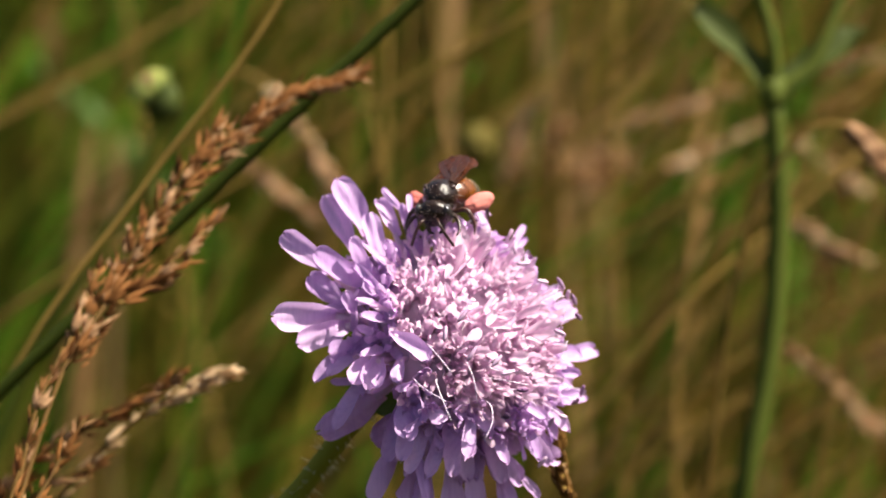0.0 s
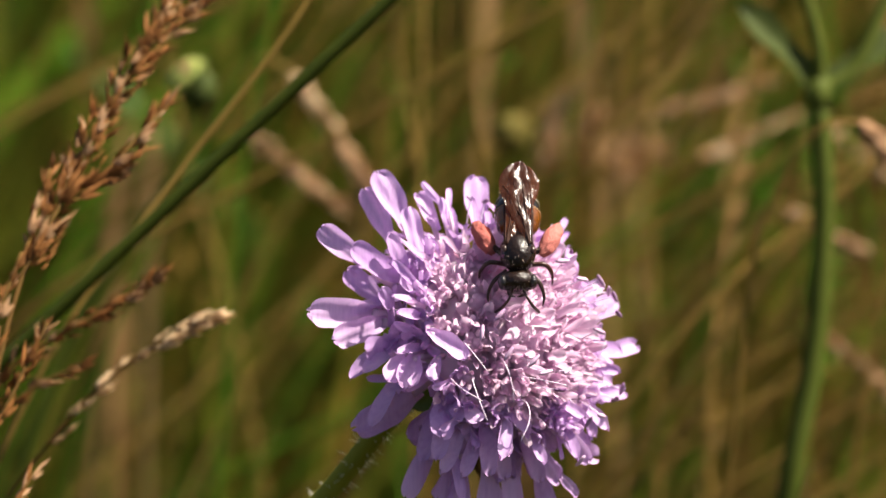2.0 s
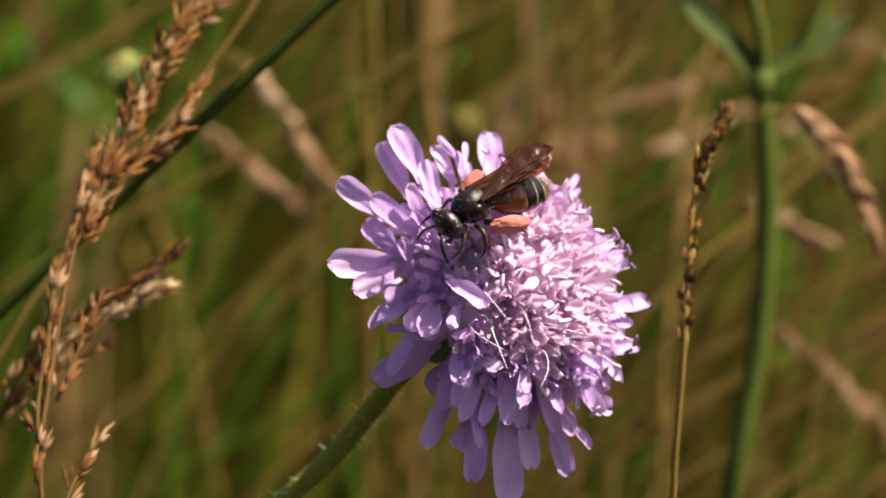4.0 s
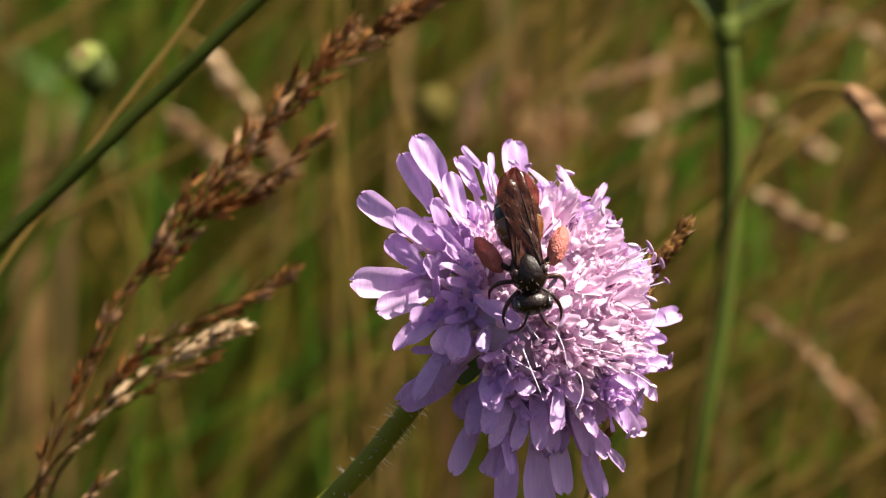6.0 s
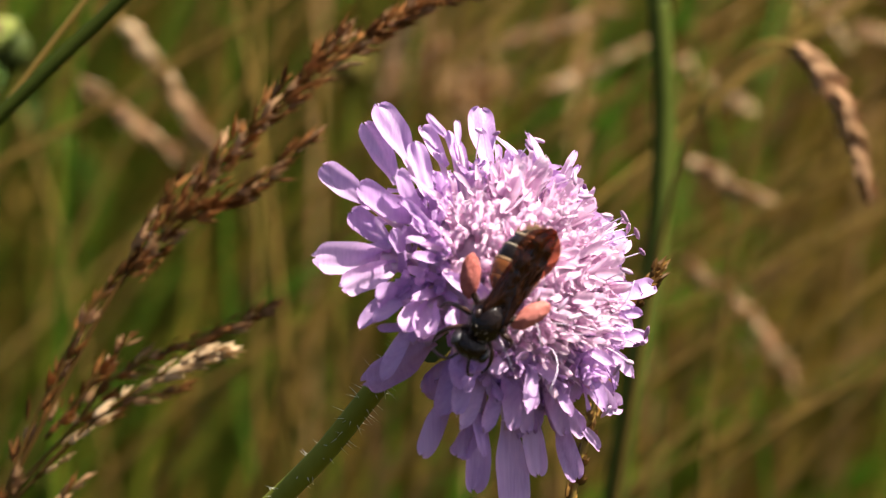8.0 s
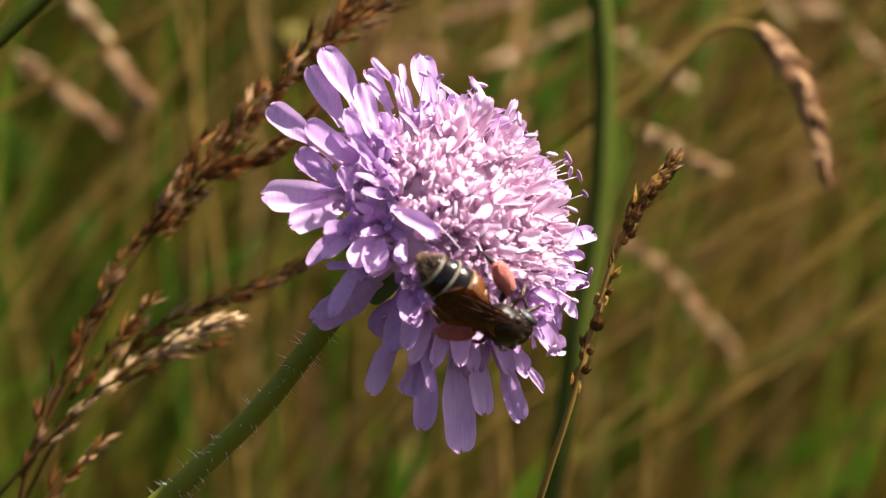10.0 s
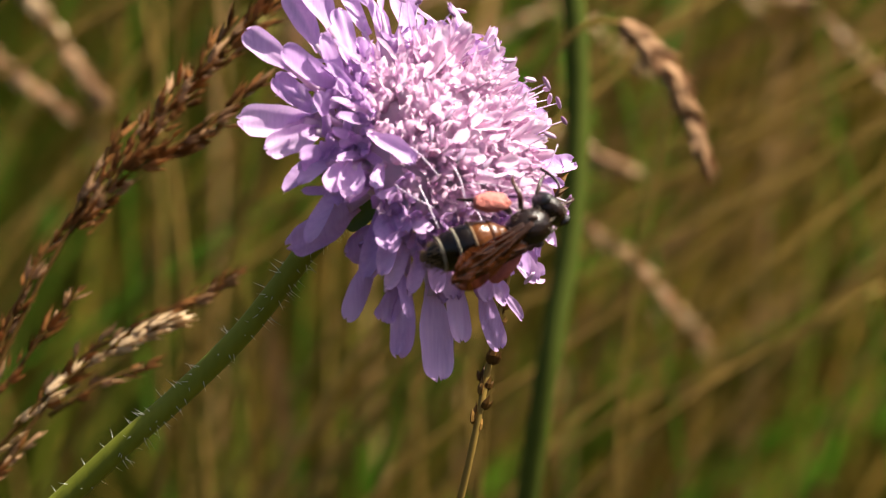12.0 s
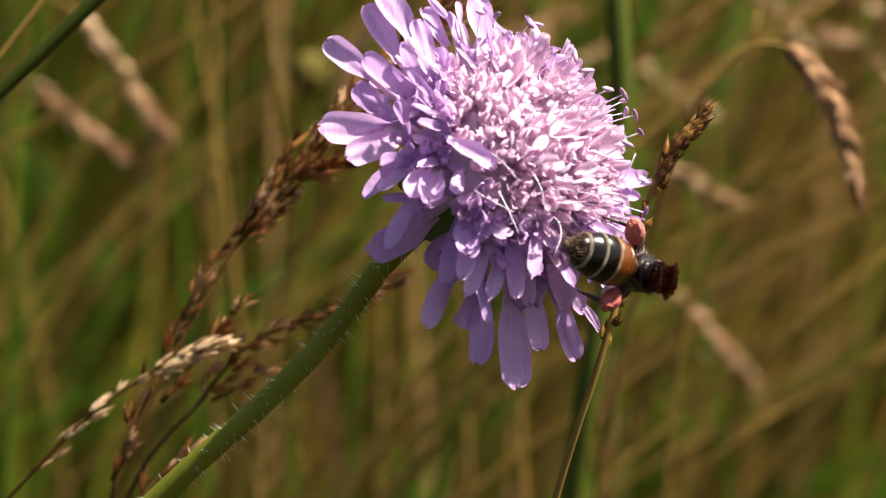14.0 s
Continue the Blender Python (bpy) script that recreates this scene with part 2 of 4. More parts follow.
# ---- ground and far meadow ----
ground = tagged(new("ground", mesh("ground", ([(-400, -400, 0), (400, -400, 0), (400, 400, 0), (-400, 400, 0)], [(0, 1, 2, 3)]), SOIL)), "brown and green meadow soil under dense summer grass", "ground", kind="structure")


def blades(name, label, n, region, height, width, lean, mat, seed, drift=(0.25, 0.0), segs=7, head=0.0):
    """Many curved tapering blades or stalks, as one mesh. region(g, n) gives their feet."""
    g = np.random.default_rng(seed)
    foot = region(g, n)
    h = g.uniform(*height, n) * (0.7 + 0.3 * g.random(n))
    w = g.uniform(*width, n)
    az = g.uniform(0, 2 * np.pi, n)
    out = np.stack([np.cos(az) * lean + drift[0], np.sin(az) * lean + drift[1]], 1) * g.uniform(0.3, 1.3, n)[:, None]
    face = g.uniform(-0.9, 0.9, n)
    vs = np.zeros((n, segs + 1, 2, 3))
    for i in range(segs + 1):
        t = i / segs
        c = np.stack([foot[:, 0] + out[:, 0] * h * t ** 1.8, foot[:, 1] + out[:, 1] * h * t ** 1.8, h * (t - 0.16 * t ** 3)], 1)
        k = 1 - t ** 2.5 if not head else (0.28 if t < 1 - head else 0.28 + 0.72 * np.sin(np.pi * (t - 1 + head) / head))
        half = np.stack([np.cos(face), np.sin(face), 0 * face], 1) * (w * k * 0.5 + 0.0001)[:, None]
        vs[:, i, 0], vs[:, i, 1] = c - half, c + half + np.stack([0 * h, 0.15 * w, 0 * h], 1)
    base = np.arange(n)[:, None, None] * (2 * (segs + 1)) + np.arange(segs)[None, :, None] * 2
    fs = (base + np.array([0, 1, 3, 2])).reshape(-1, 4)
    d = bpy.data.meshes.new(name)
    d.from_pydata(vs.reshape(-1, 3).tolist(), [], fs.tolist())
    d.materials.append(mat)
    return tagged(new(name, d), label, "grass", kind="stuff")


def behind(near, far, spread=0.16, slope=0.2, middle=0.03):
    """Feet behind the flower, over a field that widens with the distance."""
    def region(g, n):
        y = near + (far - near) * g.random(n) ** 0.75
        x = g.normal(0, 0.55, n) * (spread + slope * y) + middle * (0.6 + y)
        return np.stack([x, y], 1)
    return region


def around(inner, outer):
    def region(g, n):
        r, a = inner + (outer - inner) * g.random(n) ** 0.7, g.uniform(0, 2 * np.pi, n)
        xy = np.stack([r * np.cos(a), r * np.sin(a) + 0.4], 1)
        close = (np.abs(xy[:, 0]) < 0.45) & (xy[:, 1] > -0.8) & (xy[:, 1] < 1.2)
        xy[close, 1] = -0.9 - 1.5 * g.random(close.sum())
        return xy
    return region


def around_near(g, n):
    """Feet close round the flower and before it."""
    return np.stack([g.uniform(-1.4, 1.4, n), g.uniform(-1.1, 1.3, n)], 1)


blades("meadow_grass", "soft green grass blades leaning in the wind", 5200, behind(0.42, 2.9, middle=-0.02), (0.24, 0.46), (0.002, 0.005), 0.34, GRASS, 1, drift=(0.3, 0.0))
blades("dry_meadow_grass", "tan dry grass stalks and blades in the meadow", 5200, behind(0.40, 2.9, middle=0.12), (0.28, 0.50), (0.0012, 0.003), 0.3, DRY, 2, drift=(0.42, 0.0))
blades("meadow_seed_heads", "dry pinkish brown seed heads on thin stalks", 700, behind(0.42, 2.8, middle=0.06), (0.33, 0.50), (0.003, 0.006), 0.35, HAY, 14, drift=(0.3, 0.0), head=0.2, segs=12)
blades("broad_leaves", "broad bright green herb leaves deep in the meadow", 420, behind(0.5, 2.6, middle=0.04), (0.15, 0.38), (0.012, 0.024), 0.6, HERB, 7, drift=(0.2, -0.1))
blades("outer_meadow_grass", "green meadow grass all round the clearing", 46000, around(0.9, 8.0), (0.2, 0.5), (0.006, 0.016), 0.5, GRASS, 4, segs=4)
blades("outer_dry_grass", "dry tan meadow grass all round the clearing", 40000, around(0.9, 8.0), (0.25, 0.55), (0.004, 0.012), 0.45, DRY, 5, segs=4)

blades("near_meadow_grass", "short green grass round the flower stems", 9000, around_near, (0.06, 0.24), (0.003, 0.008), 0.5, GRASS, 8, segs=4)
blades("near_dry_grass", "short dry tan grass round the flower stems", 8000, around_near, (0.06, 0.26), (0.002, 0.006), 0.5, DRY, 9, segs=4)


# ---- field scabious in flower ----
AXIS = Vector((0.60, 0.40, 0.69)).normalized()
HX = (Vector((1, 0, 0)) - AXIS * AXIS.x).normalized()
HEAD = Matrix((HX, AXIS.cross(HX), AXIS)).transposed()
CENTRE = Vector((-2.0, -2.7, 0.0))  # the middle of the receptacle
# long lobes: bearing, angle from the axis and reach of the tip, the same of the foot, width (degrees, millimetres)
LEFT_PETALS = [
    (129, 85, 17.8, 133, 81, 12.2, 2.2), (133, 89, 17.1, 139, 86, 11.6, 1.6), (156, 89, 17.5, 159, 85, 13.0, 1.7), (161, 81, 15.3, 159, 73, 9.2, 2.0),
    (161, 91, 13.4, 169, 85, 9.7, 1.6), (-178, 93, 16.5, 175, 87, 9.7, 2.5), (-168, 91, 14.0, 179, 85, 9.1, 2.1), (-163, 87, 12.0, -162, 79, 8.6, 1.8),
    (-147, 76, 13.0, -155, 72, 10.0, 1.5), (-140, 75, 12.2, -153, 70, 9.6, 2.0), (-138, 107, 13.3, -136, 98, 6.3, 2.7), (-120, 101, 10.4, -108, 90, 6.5, 2.3),
]
LOWER_PETALS = [
    (-117, 72, 13.2, -127, 68, 9.8, 2.0), (-109, 60, 12.6, -121, 60, 10.0, 1.3), (-137, 46, 12.6, -160, 56, 11.5, 1.5), (-138, 62, 12.0, -147, 58, 9.8, 1.0),
    (-107, 104, 14.6, -107, 93, 9.2, 1.9), (-97, 99, 13.7, -98, 89, 11.3, 1.8), (-88, 99, 16.2, -96, 87, 10.8, 1.7), (-72, 101, 17.4, -79, 89, 10.4, 2.6),
    (-96, 84, 15.0, -107, 80, 11.0, 0.8), (-68, 93, 14.9, -72, 81, 9.8, 1.5), (-50, 95, 16.6, -56, 83, 11.2, 1.5), (-40, 89, 16.0, -51, 81, 12.7, 0.8),
]
SMALL_PETALS = [
    (135, 73, 14.1, 148, 67, 10.1, 1.4), (154, 69, 14.2, 161, 71, 10.0, 1.2), (175, 72, 12.5, -180, 76, 10.0, 1.1), (168, 66, 12.0, 172, 64, 9.5, 1.2),
    (-51, 81, 13.6, -62, 71, 11.4, 1.6), (-31, 81, 14.3, -42, 73, 11.3, 1.5), (-24, 75, 11.8, -32, 69, 9.7, 1.1), (122, 75, 15.5, 118, 71, 12.9, 0.6),
    (121, 79, 14.7, 124, 73, 11.0, 1.3), (119, 71, 13.8, 124, 65, 11.2, 0.7),
]
UPPER_PETALS = [
    (118, 67, 14.7, 124, 63, 12.8, 0.5), (92, 83, 16.6, 96, 75, 11.0, 2.1), (82, 75, 13.8, 84, 66, 10.4, 1.4), (61, 77, 16.9, 62, 69, 11.1, 0.6),
    (59, 73, 15.3, 62, 65, 10.7, 0.5), (38, 83, 16.6, 38, 72, 11.8, 1.1), (32, 85, 17.9, 29, 74, 11.7, 1.9), (17, 83, 17.6, 10, 75, 12.6, 1.4),
    (-1, 81, 15.2, -13, 73, 11.5, 1.2), (4, 79, 14.4, 9, 71, 12.3, 0.9), (143, 63, 12.1, 147, 59, 9.4, 0.9), (99, 65, 12.6, 99, 62, 10.5, 0.6),
]


def polar(bearing, angle):
    b, a = radians(bearing), radians(angle)
    return HEAD @ Vector((math.sin(a) * math.cos(b), math.sin(a) * math.sin(b), math.cos(a)))


def strap(length, width, r, fold=0.07, cup=0.12, curl=0.1, rows=12, cols=10):
    """A ray lobe along y: a narrow claw, nearly even sides, a blunt scalloped end, lengthwise folds and an uneven edge; z is its face."""
    vs, fs = [], []
    ph, am, lean = r.uniform(0, 6), r.uniform(0.05, 0.15), r.uniform(-0.08, 0.08)
    notch = r.uniform(0.0, 0.035)
    for i in range(rows + 1):
        t = 1 - (1 - i / rows) ** 1.7
        a = min(1.0, t / 0.5)
        wide = 0.42 + 0.58 * a * a * (3 - 2 * a)
        end = math.sqrt(max(0.0, 1 - max(0.0, (t - 0.75) / 0.25) ** 2.8))
        h = width / 2 * wide * (0.24 + 0.76 * end)
        for j in range(cols + 1):
            q = j / cols * 2 - 1
            y = length * (t + t ** 5 * (0.022 * math.cos(q * 7 + ph) - notch * math.exp(-(q * 4) ** 2)))
            z = width * (cup * q * q + am * math.sin(ph + 7 * t + q) * q + fold * math.cos(q * 6.3) * t ** 0.6) - curl * length * t * t
            vs.append(Vector((h * q + lean * width * math.sin(2.4 * t), y, z)))
    for i in range(rows):
        for j in range(cols):
            k = i * (cols + 1) + j
            fs.append((k, k + 1, k + cols + 2, k + cols + 1))
    return vs, fs


def floret_mesh(r, size, lobes=4, long=1.0, slim=0.45, rise=(40, 82)):
    """A small funnel along z with unequal lobes at its mouth."""
    bits = [moved(lathe([(0, 0.2), (2.8, 0.28), (4.7, 0.42), (5.5, 0.6)], 7), pose(0, 0, 0, 0, -90, 0))]
    for i in range(lobes):
        k = long if i == 0 else r.uniform(0.7, 1.1)
        lobe = petal(size * k, size * r.uniform(slim * 0.8, slim * 1.2), r, 0.3, r.uniform(-0.15, 0.3), 0.6, 5, 4)
        out = pose(0, 0, 0, 0, 0, 360 * i / lobes + r.uniform(-25, 25)) @ pose(0, 0.42, 5.2, r.uniform(*rise), 0, r.uniform(-25, 25))
        bits.append(moved(lobe, out))
    return scaled(joined(bits), MM)


def scabious():
    plant = thing("field_scabious", "lilac field scabious flower head on a hairy green stem", "flower")
    stem_line = [CENTRE + AXIS * -3.0, (-6.2, -6.0, -5.0), (-9.3, -8.9, -7.5), (-11.4, -11.6, -9), (-15.1, -16.1, -10.8), (-20.2, -21.0, -12.8), (-26.8, -26.7, -15.2), (-41, -40, -20), (-57, -59, -29), (-75, -100, -47), (-84, -180, -76), (-88, -290, -115), (-90, -482, -184)]
    line = [Vector(p) * MM for p in stem_line]
    stem = part("stem", tube(line, [1.0 * MM, 0.93 * MM, 0.97 * MM, 1.15 * MM, 1.5 * MM], 12, 60), STALK, plant, "hairy green stem")
    pts, nor = [], []
    q = curve(line[:9], 200)
    for i in range(240):
        k = rng.randrange(3, 190)
        d = (q[k + 1] - q[k]).normalized()
        side = d.orthogonal().normalized()
        side.rotate(Matrix.Rotation(rng.uniform(0, 6.3), 3, d))
        pts.append(q[k] + side * 0.93 * MM)
        nor.append(side)
    tagged(part("stem_hair", hairs(pts, nor, 1.2 * MM, 0.042 * MM, rng, 0.35), HAIR, stem, "short pale hairs"), kind="stuff")
    core = egg(5.5, 7.3, 7.3, (3.7, 0, 0), 0.1, 24, 34)
    across = AXIS.orthogonal().normalized()
    part("receptacle", scaled(moved(core, Matrix.Translation(CENTRE) @ Matrix((AXIS, across, AXIS.cross(across))).transposed().to_4x4()), MM), TUBE, plant, "mauve rounded receptacle packed with corolla tubes")
    for i in range(12):
        d = polar(i * 30 + rng.uniform(-6, 6), 138)
        foot = CENTRE + polar(i * 30, 125) * 3.4
        part("bract", scaled(moved(petal(3.4, 2.0, rng, 0.15, 0.1, 0.8, 5, 3), Matrix.Translation(foot) @ frame_of(d, AXIS)), MM), SEPAL, plant)
    for b1, a1, r1, b0, a0, r0, width in LEFT_PETALS + LOWER_PETALS + SMALL_PETALS + UPPER_PETALS:
        tip, foot = CENTRE + polar(b1, a1) * r1, CENTRE + polar(b0, a0) * r0
        d = tip - foot
        inner = CENTRE + polar(b0, max(a0 - 8, 15)) * 4.4
        nodding = 0.65 if a1 > 84 and math.cos(radians(b1 + 145)) > 0.1 else 0.0
        up = AXIS * 0.55 + Vector((rng.uniform(-0.25, 0.25), 0.2 - nodding + rng.uniform(-0.2, 0.2), 0.75))
        lobe = strap(d.length, width * (1.04 if width > 1.8 else 1.18), rng, rng.uniform(0.01, 0.07), rng.uniform(-0.15, 0.35), rng.uniform(-0.1, 0.14))
        ray = part("ray_petal", scaled(moved(lobe, Matrix.Translation(foot) @ frame_of(d, up)), MM), RAY, plant)
        part("corolla_tube", scaled(tube([inner, inner.lerp(foot, 0.6), foot + d * 0.12], [0.3, 0.42, width * 0.17], 7, 5), MM), TUBE, ray)
    middle = [mesh("floret", floret_mesh(rng, z, 4, 1.5, 0.38, (42, 84)), DISC) for z in (0.7, 0.8, 0.9, 1.0, 1.2, 1.5)]
    edge = [mesh("floret", floret_mesh(rng, z, 4, 1.9, 0.5, (20, 75)), RAY) for z in (1.6, 1.9, 2.3, 2.7)]
    tall = [mesh("floret", floret_mesh(rng, z, 4, 1.25, 0.3, (58, 88)), DISC) for z in (1.9, 2.3, 2.7, 3.0)]
    n = 510
    for i in range(n):
        c = 1 - (i + 0.5) / n * (1 - math.cos(radians(84)))
        angle = math.degrees(math.acos(c)) + rng.uniform(-2, 2)
        bearing = i * 137.508 + rng.uniform(-4, 4)
        d = polar(bearing, angle)
        outer = angle > rng.uniform(48, 60)
        left = math.cos(radians(bearing - 185)) > 0.4
        low = math.cos(radians(bearing + 80)) > 0.4
        if outer and rng.random() < (0.7 if left else 0.05 if low and angle < 76 else 0.35 if angle < 72 else 0.6):
            continue
        data = rng.choice(edge) if outer else middle[min(5, max(0, int(angle / 12 + rng.uniform(-0.8, 1.2))))]
        if not outer and rng.random() < (0.85 if angle > 34 and math.cos(radians(bearing - 112)) > 0.5 else 0.36):
            data = rng.choice(tall)
        ob = part("floret", data, None, plant)
        lift = (4.1 if data in tall else 5.0) + rng.uniform(-0.6, 0.5) - 1.6 * (angle > 64) - 0.3 * (angle < 20)
        out = (AXIS * -1 + d * 0.2) if angle > 50 else Vector((rng.uniform(-1, 1), rng.uniform(-1, 1), rng.uniform(-1, 1)))
        lean = d + Vector((rng.uniform(-0.16, 0.16), rng.uniform(-0.16, 0.16), rng.uniform(-0.16, 0.16)))
        turn = frame_of(out - lean * out.dot(lean) + lean.orthogonal() * rng.uniform(-0.4, 0.4), lean)
        ob.matrix_basis = Matrix.Translation((CENTRE + d * lift) * MM) @ turn
    knob = mesh("floret_bud", scaled(joined([egg(0.62, 0.62, 0.75, (0, 0, 5.2), 0.12, 8, 10), moved(lathe([(0, 0.2), (4.9, 0.35)], 7), pose(0, 0, 0, 0, -90, 0))]), MM), DISC)
    for i in range(26):
        d = polar(rng.uniform(170, 280), rng.uniform(22, 52))
        ob = part("floret_bud", knob, None, plant)
        ob.matrix_basis = Matrix.Translation((CENTRE + d * (4.9 + rng.uniform(-0.6, 0.3))) * MM) @ frame_of(d.orthogonal(), d)
    rod = mesh("stamen", scaled(tube([(0, 0, 0), (0.25, 0, 2.0), (0.1, 0, 4.2)], [0.07, 0.055, 0.055], 5, 6), MM), FILAMENT)
    bent = mesh("stamen", scaled(tube([(0, 0, 0), (0.5, 0, 2.0), (1.9, 0, 3.4), (3.8, 0, 3.7)], [0.06, 0.05, 0.045], 5, 10), MM), FILAMENT)
    anther = mesh("anther", scaled(egg(0.2, 0.72, 0.2, (0.1, 0, 4.2), 0.15, 6, 8), MM), ANTHER)
    for i in range(34):
        curved = i % 5 == 0
        angle = rng.uniform(28, 60) if curved else rng.uniform(5, 74)
        bearing = rng.uniform(-150, -30) if curved else rng.uniform(-50, 125) if angle > 40 else rng.uniform(0, 360)
        d = polar(bearing, angle)
        ob = part("stamen", bent if curved else rod, None, plant)
        ob.matrix_basis = Matrix.Translation((CENTRE + d * 9.5) * MM) @ frame_of(d.orthogonal() + Vector((rng.uniform(-1, 1), rng.uniform(-1, 1), 0)), d + Vector((rng.uniform(-0.25, 0.25), rng.uniform(-0.25, 0.25), 0)))
        if not curved:
            part("anther", anther, None, ob)
    return plant


# ---- mining bee ----
WINGS = []
NECK = Vector((1.6, 0, -0.35)) * MM
WAIST = Vector((-1.62, 0, 0)) * MM


BIG = 0.95 * MM


def bee_leg(bee, name, s, points, radii):
    leg = part("leg", scaled(tube([(x, y * s, z) for x, y, z in points], [k * 0.78 for k in radii], 8, 14), BIG), LEG, bee, name)
    return leg


def bee():
    body = thing("mining_bee", "black mining bee with white-banded abdomen and pink pollen loads", "bee")
    thorax = part("thorax", scaled(egg(2.0, 1.62, 1.6, (0, 0, 0), 0.05, 16, 24), BIG), BLACK, body, "glossy black thorax")
    part("scutellum", scaled(egg(0.7, 1.1, 0.55, (-1.45, 0, 0.9), 0.08, 12, 18), BIG), BLACK, body, "black shield behind the thorax")
    for s in (-1, 1):
        part("wing_base", scaled(egg(0.4, 0.3, 0.25, (0.35, 1.25 * s, 0.95), 0.1, 8, 12), BIG), LEG, body, "dark brown wing base")
    head = part("head", scaled(egg(1.1, 1.62, 1.45, (1.0, 0, -0.3), 0.05, 14, 22), BIG), BLACK, body, "black head with pale hairs")
    head.location = NECK
    for s in (-1, 1):
        part("eye", scaled(egg(0.7, 0.45, 1.1, (1.05, 1.33 * s, -0.15), 0.0, 10, 14), BIG), EYE, head, "dark oval eye")
        part("antenna", scaled(tube([(1.8, 0.45 * s, 0.15), (2.7, 0.9 * s, 0.45), (3.3, 1.4 * s, -0.25), (3.7, 2.0 * s, -1.6)], [0.13, 0.12, 0.15, 0.14], 7, 14), BIG), LEG, head, "thin dark antenna")
        part("mandible", scaled(tube([(1.6, 0.7 * s, -1.05), (2.1, 0.6 * s, -1.55), (2.3, 0.1 * s, -1.75)], [0.25, 0.2, 0.05], 7, 6), BIG), LEG, head)
    # abdomen: five overlapping rings, each with a pale fringe
    abdomen = part("abdomen", scaled(tube([(0, 0, -0.1), (-0.7, 0, -0.1)], [0.8, 0.8], 10, 3), BIG), BLACK, body, "white-banded abdomen, amber at its base")
    abdomen.location = WAIST
    rings = [(-1.7, -3.2, 0.95, 1.85, AMBER, None), (-3.0, -4.6, 1.85, 2.1, AMBER, TIP), (-4.4, -6.0, 2.04, 1.98, SHELL, BAND), (-5.8, -7.3, 1.93, 1.52, SHELL, BAND), (-7.1, -8.8, 1.45, 0.3, SHELL, TIP)]
    for x0, x1, r0, r1, mat, fringe in rings:
        drop = lambda vf: ([Vector((v.x + 1.5, v.y, v.z - 0.02 * (v.x + 1.7) ** 2 - 0.1)) for v in vf[0]], vf[1])
        mid = (x0 + x1) / 2
        part("abdomen_segment", scaled(drop(lathe([(x0, r0 * 0.94), (x0 - 0.25, r0), (mid, (r0 + r1) / 2 + 0.07), (x1 + 0.2, r1 + 0.03), (x1, r1 * 0.94)], 26, 0.82)), BIG), mat, abdomen, "amber red ring" if mat is AMBER else "glossy black ring")
        if fringe:
            part("hair_band", scaled(drop(lathe([(x1 + 0.15, r1 + 0.02), (x1 + 0.08, r1 + 0.06), (x1 - 0.02, r1 + 0.04), (x1 - 0.1, r1 - 0.06)], 26, 0.82)), BIG), fringe, abdomen, "white hair band" if fringe is BAND else "brown hair fringe")
    # legs
    for s in (-1, 1):
        bee_leg(body, "thin dark front leg", s, [(1.1, 0.9, -1.2), (1.9, 2.0, -1.7), (2.7, 2.5, -2.6), (3.4, 2.4, -3.2)], [0.28, 0.26, 0.18, 0.07])
        bee_leg(body, "dark middle leg", s, [(0.1, 1.2, -1.4), (0.2, 2.5, -1.2), (0.2, 3.2, -2.4), (0.6, 3.3, -3.4)], [0.3, 0.28, 0.22, 0.07])
        hind = bee_leg(body, "dark hind leg packed with pollen", s, [(-0.9, 1.2, -1.3), (-1.6, 2.5, -0.7), (-2.9, 3.3, -0.9), (-4.0, 3.3, -1.9), (-4.7, 3.2, -2.8)], [0.34, 0.42, 0.42, 0.22, 0.08])
        load = moved(egg(1.8, 0.82, 0.82, (0, 0, 0), 0.12, 30, 36, 3.0 + s), pose(-2.35, 3.0 * s, -0.75, 0, 12, -28 * s))
        part("pollen_load", scaled(load, BIG), POLLEN, hind, "salmon pink pollen load")
    # wings laid back over the abdomen, hinged at the thorax
    for side in (-1, 1):
        for name, root, long, wide, turn in (("fore_wing", (0.1, 1.1 * side, 1.2 + 0.1 * side), 8.8, 2.9, 6.0), ("hind_wing", (-0.6, 1.15 * side, 0.95 + 0.1 * side), 6.6, 2.3, 4.0)):
            vs, fs, rows, cols = [], [], 22, 8
            for i in range(rows + 1):
                t = i / rows
                h = wide * (0.18 + 0.82 * math.sin(min(1, t * 1.25) * math.pi / 2) ** 1.3) * math.sqrt(max(0.03, 1 - max(0, (t - 0.7) / 0.3) ** 2))
                for j in range(cols + 1):
                    c = j / cols
                    ripple = 0.36 * noise.noise(Vector((t * 9, c * 5, side * 3.0))) + 0.22 * noise.noise(Vector((t * 26, c * 11, side * 7.0)))
                    vs.append(Vector((-long * t, -side * (c - 0.2) * h, ripple * (t ** 0.5) + 0.12 * math.sin(c * math.pi) - 0.3 * t)) * BIG)
            for i in range(rows):
                for j in range(cols):
                    a = i * (cols + 1) + j
                    fs.append((a, a + 1, a + cols + 2, a + cols + 1))
            wing = part(name, (vs, fs), WING, body, "smoky brown wrinkled wing")
            veins = []
